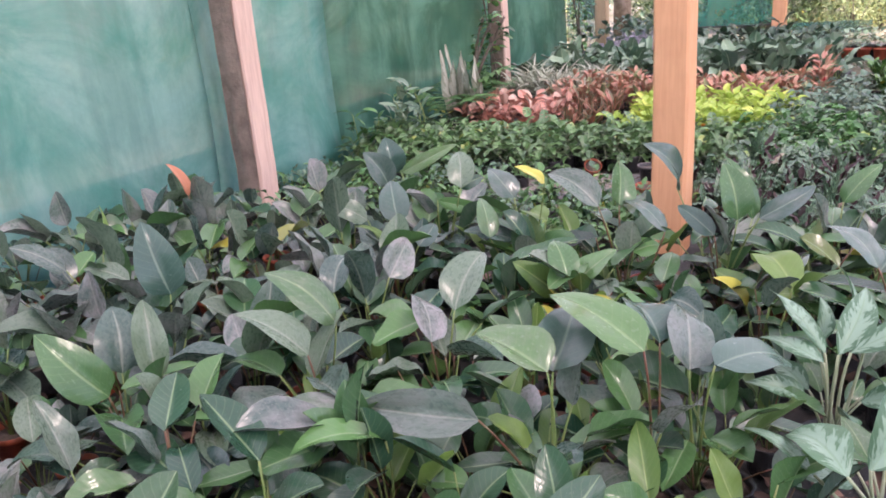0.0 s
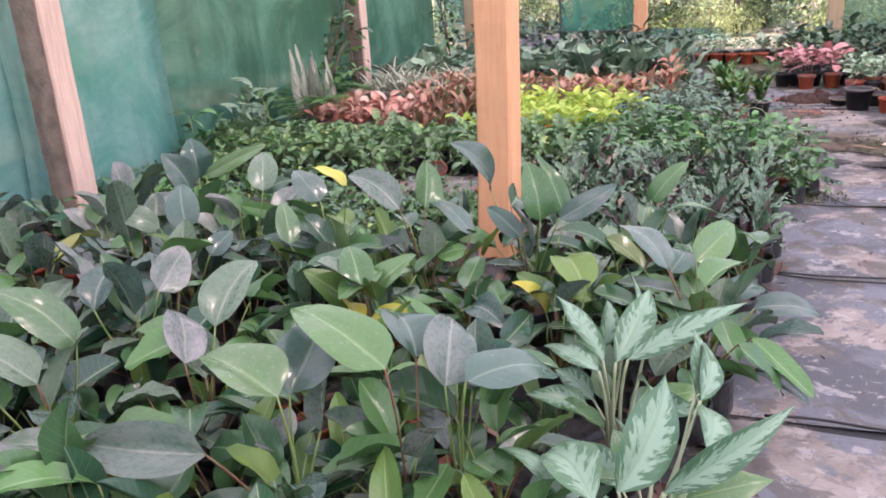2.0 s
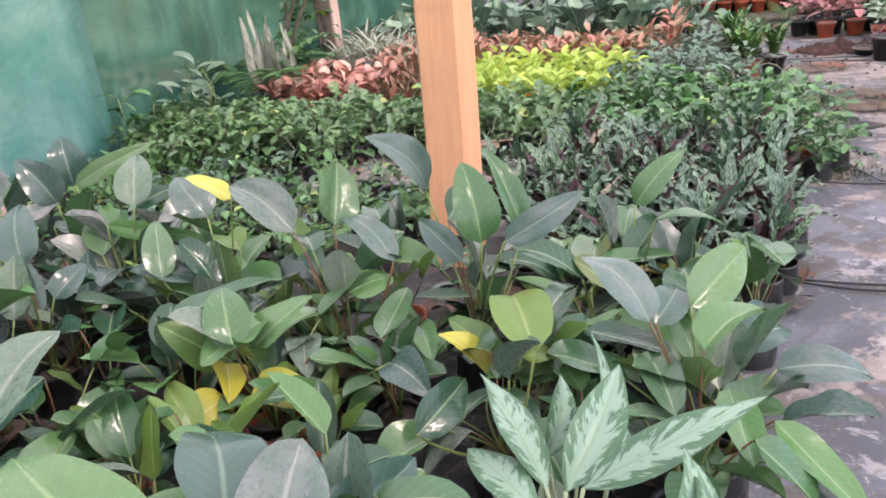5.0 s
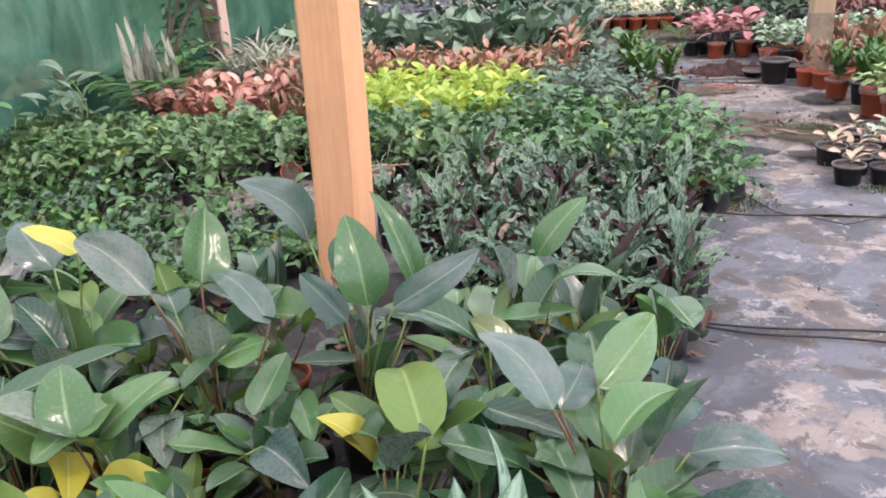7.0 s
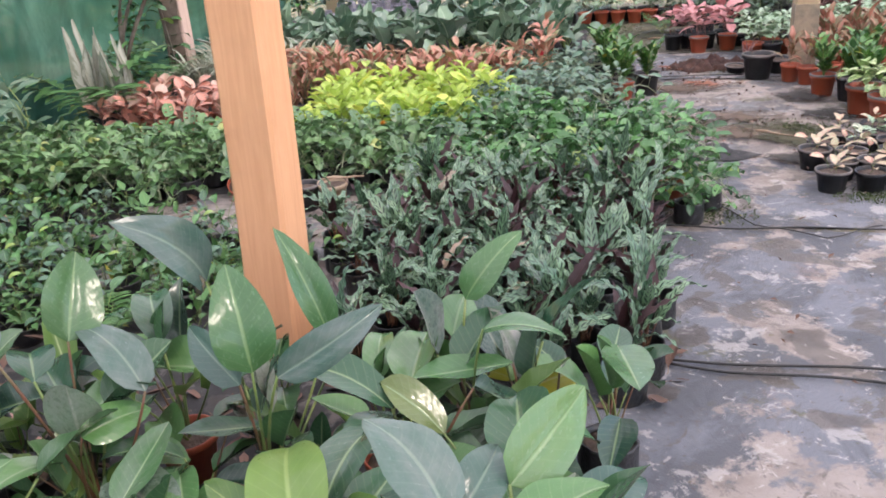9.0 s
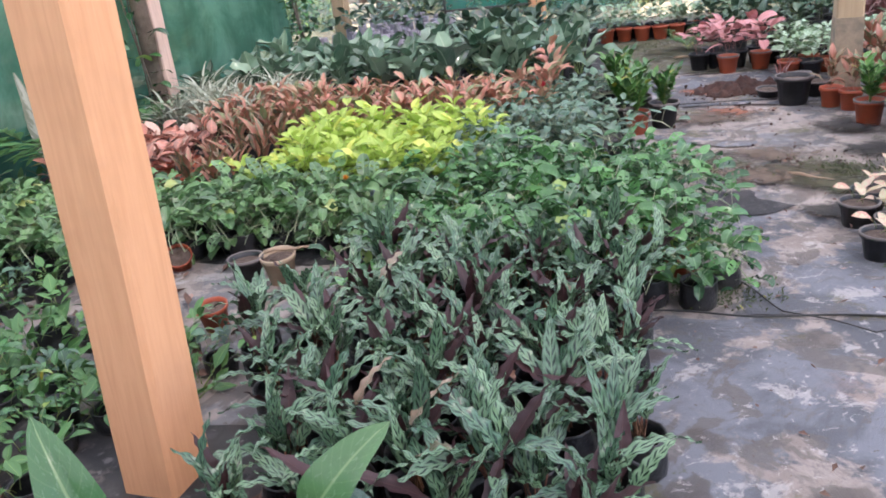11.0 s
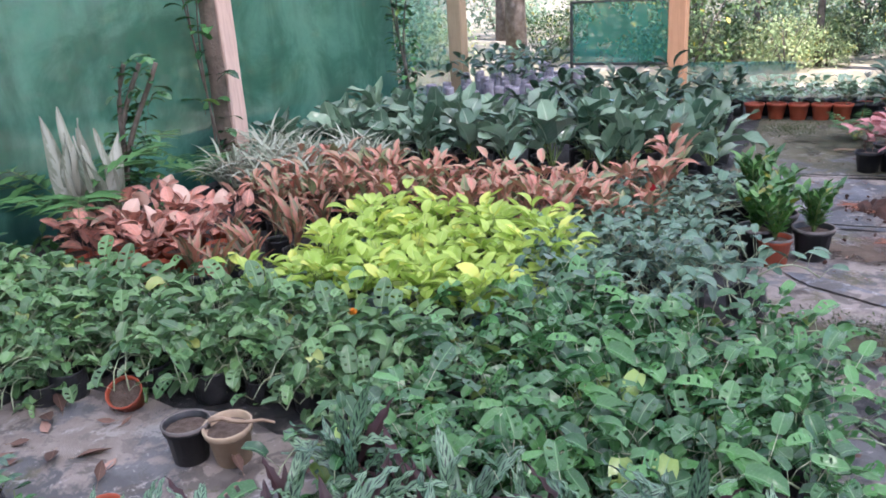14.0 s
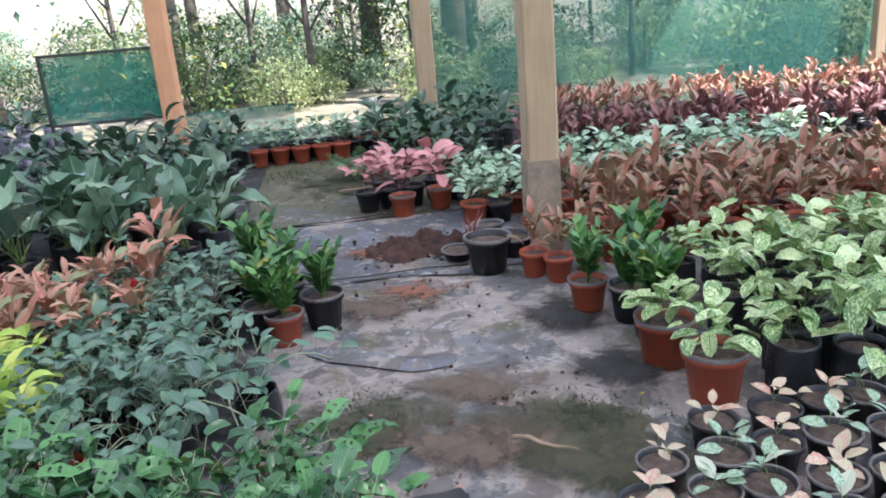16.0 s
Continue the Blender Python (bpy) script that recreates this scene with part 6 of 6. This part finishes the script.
fern(at(-1.15, 4.85, 0.0), "small green fern beside the sawn post", 0.28)
fern(at(-3.62, 7.5, 0.0, 0, 1.75), "tall bright green fern in front of the dark net", 0.62, 9)
fern(at(0.72, 11.5, 0.0), "green fern at the open end", 0.35)

R = random.Random(83)
snake_leaves = [stalked_leaf("snake_leaf", M["snake"], M["stalk"], 0.02, 88, 86, R.uniform(0.55, 0.8), R.uniform(0.12, 0.16), strap, R.uniform(72, 95), R.uniform(50, 115), 12, 4, 0.6, 0.08, 2.0, 0.01, R.uniform(-0.6, 0.6)) for i in range(3)]
snakes = [leaf_plant("snake_plant", "tall weathered grey-green snake plant against the net", "potted plant", "snake plants by the net", snake_leaves, 5, R, bag(0.11, 0.18), (-14, 22), (0.8, 1.1), 0.14) for i in range(2)]
scatter(snakes, [at(-3.5, 7.36, 0, 0, 1.0), at(-3.3, 7.42, 0, 130, 0.92)])

cane = one_leaf(0.15, 0.07, ovate, rows=5, cols=4, fold=0.3, stalk=(0.03, 0.06), e=(0, 55), e1=(-40, 20))


def cane_plant(m, label, height, seed):
    rnd = random.Random(seed)
    root = thing("cane_plant", label, "plant", "cane plants by the net", m=m)
    g = Geo()
    for s in range(3):
        x, y = rnd.uniform(-0.1, 0.1), rnd.uniform(-0.1, 0.1)
        pts = [(x + 0.05 * rnd.uniform(-1, 1) * t, y + 0.05 * rnd.uniform(-1, 1) * t, height * t * (1 - 0.15 * s)) for t in (0, 0.25, 0.5, 0.75, 1)]
        v, f, uv = tube(pts, 0.006, 5, 0.6)
        g.add(v, f, uv, slot=1)
        for k in range(7):
            p = Vector(pts[1]).lerp(Vector(pts[4]), k / 6)
            g.join(cane(rnd), Matrix.Translation(p) @ pose(0, 0, 0, rnd.uniform(-5, 25), 0, k * 137.5))
    part("foliage", g.mesh("foliage", M["paddle"] if seed % 2 else M["monstera"], M["stalk"]), root)


cane_plant(at(-3.75, 6.75, 0), "thin green seedling with broad leaves by the net", 0.55, 3)
cane_plant(at(-3.65, 5.9, 0), "thin green seedling with broad leaves by the net", 0.5, 4)
cane_plant(at(-3.4, 6.5, 0, 0, 1.15), "thin green seedling with broad leaves by the net", 0.5, 9)
cane_plant(at(-3.6, 6.3, 0), "thin green seedling with broad leaves by the net", 0.45, 5)


def creeper(m, label, height, lean, seed, size=0.09, stem=0.013, count=56):
    """A climbing stem with leaves up a support."""
    rnd = random.Random(seed)
    root = thing("creeper", label, "climbing plant", m=m)
    g = Geo()
    leafy = one_leaf(size, size * 0.6, heart, rows=5, cols=4, fold=0.3, stalk=(0.03, 0.07), e=(-10, 30), e1=(-70, -20))
    for s in range(3):
        pts = [(0.05 * math.sin(5 * t + s) + lean * t + 0.06 * s, 0.04 * math.cos(4 * t + s), height * t) for t in [k / 10 for k in range(11)]]
        v, f, uv = tube(pts, stem, 6, 0.6)
        g.add(v, f, uv, slot=1)
        for k in range(count):
            p = Vector(pts[0]).lerp(Vector(pts[-1]), (k + rnd.random()) / count)
            g.join(leafy(rnd), Matrix.Translation(p) @ pose(0, 0, 0, rnd.uniform(-15, 30), 0, rnd.uniform(0, 360)))
    part("foliage", g.mesh("foliage", M["monstera"], M["bark"]), root)


creeper(at(-3.86, 8.93, 0, 0), "leafy creeper climbing the split timber post", 2.1, 0.0, 6, 0.17, 0.008, 13)
creeper(at(-3.7, 7.75, 0, 0), "woody creeper leaning against the green net", 1.1, 0.42, 7, 0.11, 0.022, 40)
creeper(at(-3.8, 12.0, 0, 0), "leafy creeper climbing the net near its end", 1.6, 0.0, 8, 0.13)

def flower(name, label, m, mat, height, size, petals=14):
    """A single bloom on its stem."""
    root = thing(name, label, "flower", m=m)
    petal = Geo().add(*blade(size, size * 0.55, ovate, 30, 60, 3, 2, 0.4)).mesh("petal", mat)
    for i in range(petals):
        part("petal", petal, root, m=pose(0, 0, height, 0, 0, i * 137.5) @ pose(0, 0, 0, 4 * i, 0, 0))
    part("stem", Geo().add(*tube([(0, 0, 0), (0.005, 0, height / 2), (0, 0, height)], 0.002, 5)).mesh("stem", M["stalk"]), root)


flower("marigold", "single orange flower among the vine leaves", at(-0.98, 6.45, 0.0), M["flower"], 0.29, 0.034)
flower("red_flower", "single deep red flower at the end of the red row", at(-0.25, 8.25, 0.0), M["redpetal"], 0.36, 0.045)
flower("white_flower", "pale white bloom among the dark plants", at(0.95, 12.3, 0.0), M["whitepetal"], 0.5, 0.09, 9)
flower("white_flower", "pale white bloom among the dark plants", at(0.78, 12.45, 0.0), M["whitepetal"], 0.42, 0.07, 7)


# ---- garden outside ----
R = random.Random(91)
def bushleaf(rnd):
    """A small plain leaf of a bush."""
    return Geo().add(*blade(0.1 * rnd.uniform(0.7, 1.3), 0.05, ovate, rnd.uniform(-20, 50), rnd.uniform(-60, 20), 2, 1, 0.4))


def crown_geo(rnd, rx, rz, clumps, per, leaf, z0):
    """Leaves in clumps over an uneven rounded volume with gaps."""
    g = Geo()
    for c in range(clumps):
        a, h = rnd.uniform(0, 2 * math.pi), rnd.uniform(0.05, 1)
        r = rx * math.sqrt(max(0.05, 1 - (2 * h - 1) ** 2 * 0.8)) * rnd.uniform(0.35, 1.05)
        mid = Vector((r * math.cos(a), r * math.sin(a), z0 + rz * h))
        for k in range(per):
            p = mid + Vector((rnd.gauss(0, 0.16), rnd.gauss(0, 0.16), rnd.gauss(0, 0.11))) * (rx / 0.9)
            s = rnd.uniform(0.7, 1.4)
            g.join(leaf(rnd), Matrix.Translation(p) @ pose(0, 0, 0, rnd.uniform(-40, 50), rnd.uniform(-30, 30), rnd.uniform(0, 360)) @ Matrix.Diagonal((s, s, s, 1)))
    return g


def bush(rnd, label, rx, rz, mat):
    root = thing("garden_bush", label, "bush", "bushes in the garden")
    part("crown", crown_geo(rnd, rx, rz, 52, 22, bushleaf, 0.0).mesh("crown", mat, M["bark"]), root)
    g = Geo()
    for s in range(6):
        a = rnd.uniform(0, 2 * math.pi)
        v, f, uv = tube([(0.03 * math.cos(a), 0.03 * math.sin(a), -0.03), (rx * 0.3 * math.cos(a), rx * 0.3 * math.sin(a), rz * 0.45), (rx * 0.6 * math.cos(a), rx * 0.6 * math.sin(a), rz * 0.85)], 0.015, 5, 0.4)
        g.add(v, f, uv)
    part("trunk", g.mesh("trunk", M["bark"]), root)
    return root


# sunlit and shaded bushes differ by leaf colour, wherever they stand
bushes = [bush(R, "sunlit yellow-green garden bush", 0.75, 1.0, M["bush"]), bush(R, "sunlit yellow-green garden bush", 0.9, 1.3, M["bush"]), bush(R, "dark green garden bush with shade in its leaf colour", 0.85, 1.2, M["tree"]), bush(R, "pale blue-green garden bush", 0.8, 1.1, M["bluebush"]), bush(R, "sunlit yellow-green garden bush", 0.7, 0.8, M["bush"])]
spots = []
for i in range(74):
    v = 15.4 + 22 * R.random() ** 1.6
    u = R.uniform(-0.55 * v, 0.75 * v)
    if (v < 19 and -0.6 < u < 1.6) or (v < 18.5 and -5.2 < u < -1.6) or (v < 17 and R.random() < 0.4):
        continue
    spots.append(at(u, v, -0.02, R.uniform(0, 360), R.uniform(0.75, 1.5)))
for i in range(30):
    spots.append(at(R.uniform(-4.5, 3.5), 15.6 + 5 * R.random() ** 0.8, -0.02, R.uniform(0, 360), R.uniform(0.35, 0.7)))
for i in range(24):
    spots.append(at(R.uniform(-9.5, -5.2), R.uniform(-3, 15), -0.02, R.uniform(0, 360), R.uniform(0.8, 1.5)))
for i in range(34):
    spots.append(at(R.uniform(2.2, 10.5), 15.0 + 5 * R.random(), -0.02, R.uniform(0, 360), R.uniform(0.5, 0.95)))
for i in range(14):
    spots.append(at(R.uniform(9, 16), R.uniform(-4, 16), -0.02, R.uniform(0, 360), R.uniform(0.8, 1.4)))
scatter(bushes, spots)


def tree(rnd, label, height, radius, fork=0.3):
    root = thing("garden_tree", label, "tree", "trees in the garden")
    g = Geo()
    top = (rnd.uniform(-0.3, 0.3), rnd.uniform(-0.3, 0.3), height * 0.75)
    trunk = [(0, 0, -0.1), (top[0] * 0.2, top[1] * 0.2, height * 0.2), (top[0] * 0.5, top[1] * 0.6, height * 0.5), top]
    v, f, uv = tube(trunk, radius, 9, 0.45)
    g.add(v, f, uv)
    for b in range(6):
        a = b * 2.4 + rnd.uniform(-0.4, 0.4)
        z = height * (fork + (0.7 - fork) * b / 6)
        k = height * 0.22
        p = Vector(trunk[1]).lerp(Vector(top), max(0, (z - height * 0.2) / (height * 0.55)))
        v, f, uv = tube([p, p + Vector((k * 0.5 * math.cos(a), k * 0.5 * math.sin(a), k * 0.7)), p + Vector((k * 0.9 * math.cos(a), k * 0.9 * math.sin(a), k * 1.5))], radius * 0.4, 6, 0.4)
        g.add(v, f, uv)
    part("trunk", g.mesh("trunk", M["bark"]), root)
    part("crown", crown_geo(rnd, height * 0.32, height * 0.5, 26, 14, lambda r: Geo().add(*blade(0.22 * r.uniform(0.7, 1.3), 0.12, ovate, r.uniform(-20, 50), r.uniform(-60, 20), 2, 1, 0.4)), height * 0.5).mesh("crown", M["tree"], M["bark"]), root)
    return root


trees = [tree(R, "tall garden tree with a bare trunk", 8.0, 0.16, 0.45), tree(R, "slender forked garden tree", 5.0, 0.06, 0.12), tree(R, "tall garden tree with a pale trunk", 9.5, 0.22, 0.5)]
scatter(trees, [at(-2.6, 24, 0, 0), at(0.2, 17.2, 0, 0), at(2.8, 27, 0, 50), at(7, 21, 0, 10), at(2.4, 18.5, 0, 90), at(-7, 23, 0, 60), at(11, 25, 0, 80), at(5.0, 17.0, 0, 20, 0.9), at(-1.0, 29, 0, 10), at(-11, 18, 0, 0), at(-8, 9, 0, 45), at(-9.5, 4, 0, 120), at(15, 18, 0, 200), at(-7.5, 0, 0, 10), at(17, 8, 0, 40), at(14, 30, 0, 0), at(-15, 28, 0, 60), at(5, 33, 0, 30), at(0.5, 35, 0, 50), at(-0.9, 19.5, 0, 70), at(1.2, 21, 0, 30), at(4.2, 19.8, 0, 150), at(-3.4, 20.5, 0, 250), at(3.3, 23, 0, 15), at(8.5, 18.0, 0, 90), at(0.9, 25.5, 0, 33)] + [at(u, v, 0, 40 * i, k) for i, (u, v, k) in enumerate(((2.2, 16.2, 0.9), (3.4, 16.9, 1.0), (6.2, 18.6, 0.8), (7.4, 17.4, 1.0), (9.6, 20.0, 0.9), (4.6, 21.5, 1.0), (-4.6, 17.6, 0.9), (-1.9, 18.2, 0.9), (6.6, 24.5, 1.0), (10.5, 18.5, 1.0), (12.4, 21.5, 1.0), (1.9, 20.2, 0.7)))])

# woods that close the distance
g = Geo()
for i in range(9000):
    a = R.uniform(0, 2 * math.pi)
    d = R.uniform(40, 60)
    s = R.uniform(2.5, 6)
    g.join(bushleaf(R), Matrix.Translation((d * math.sin(a), 6 + d * math.cos(a), R.uniform(0, 17))) @ pose(0, 0, 0, R.uniform(-50, 60), R.uniform(-30, 30), R.uniform(0, 360)) @ Matrix.Diagonal((s * 1.6, s * 1.6, s * 1.6, 1)))
thing("backdrop", "distant green woods round the garden", "woods", data=g.mesh("backdrop", M["bluebush"], M["bark"]), kind="stuff")
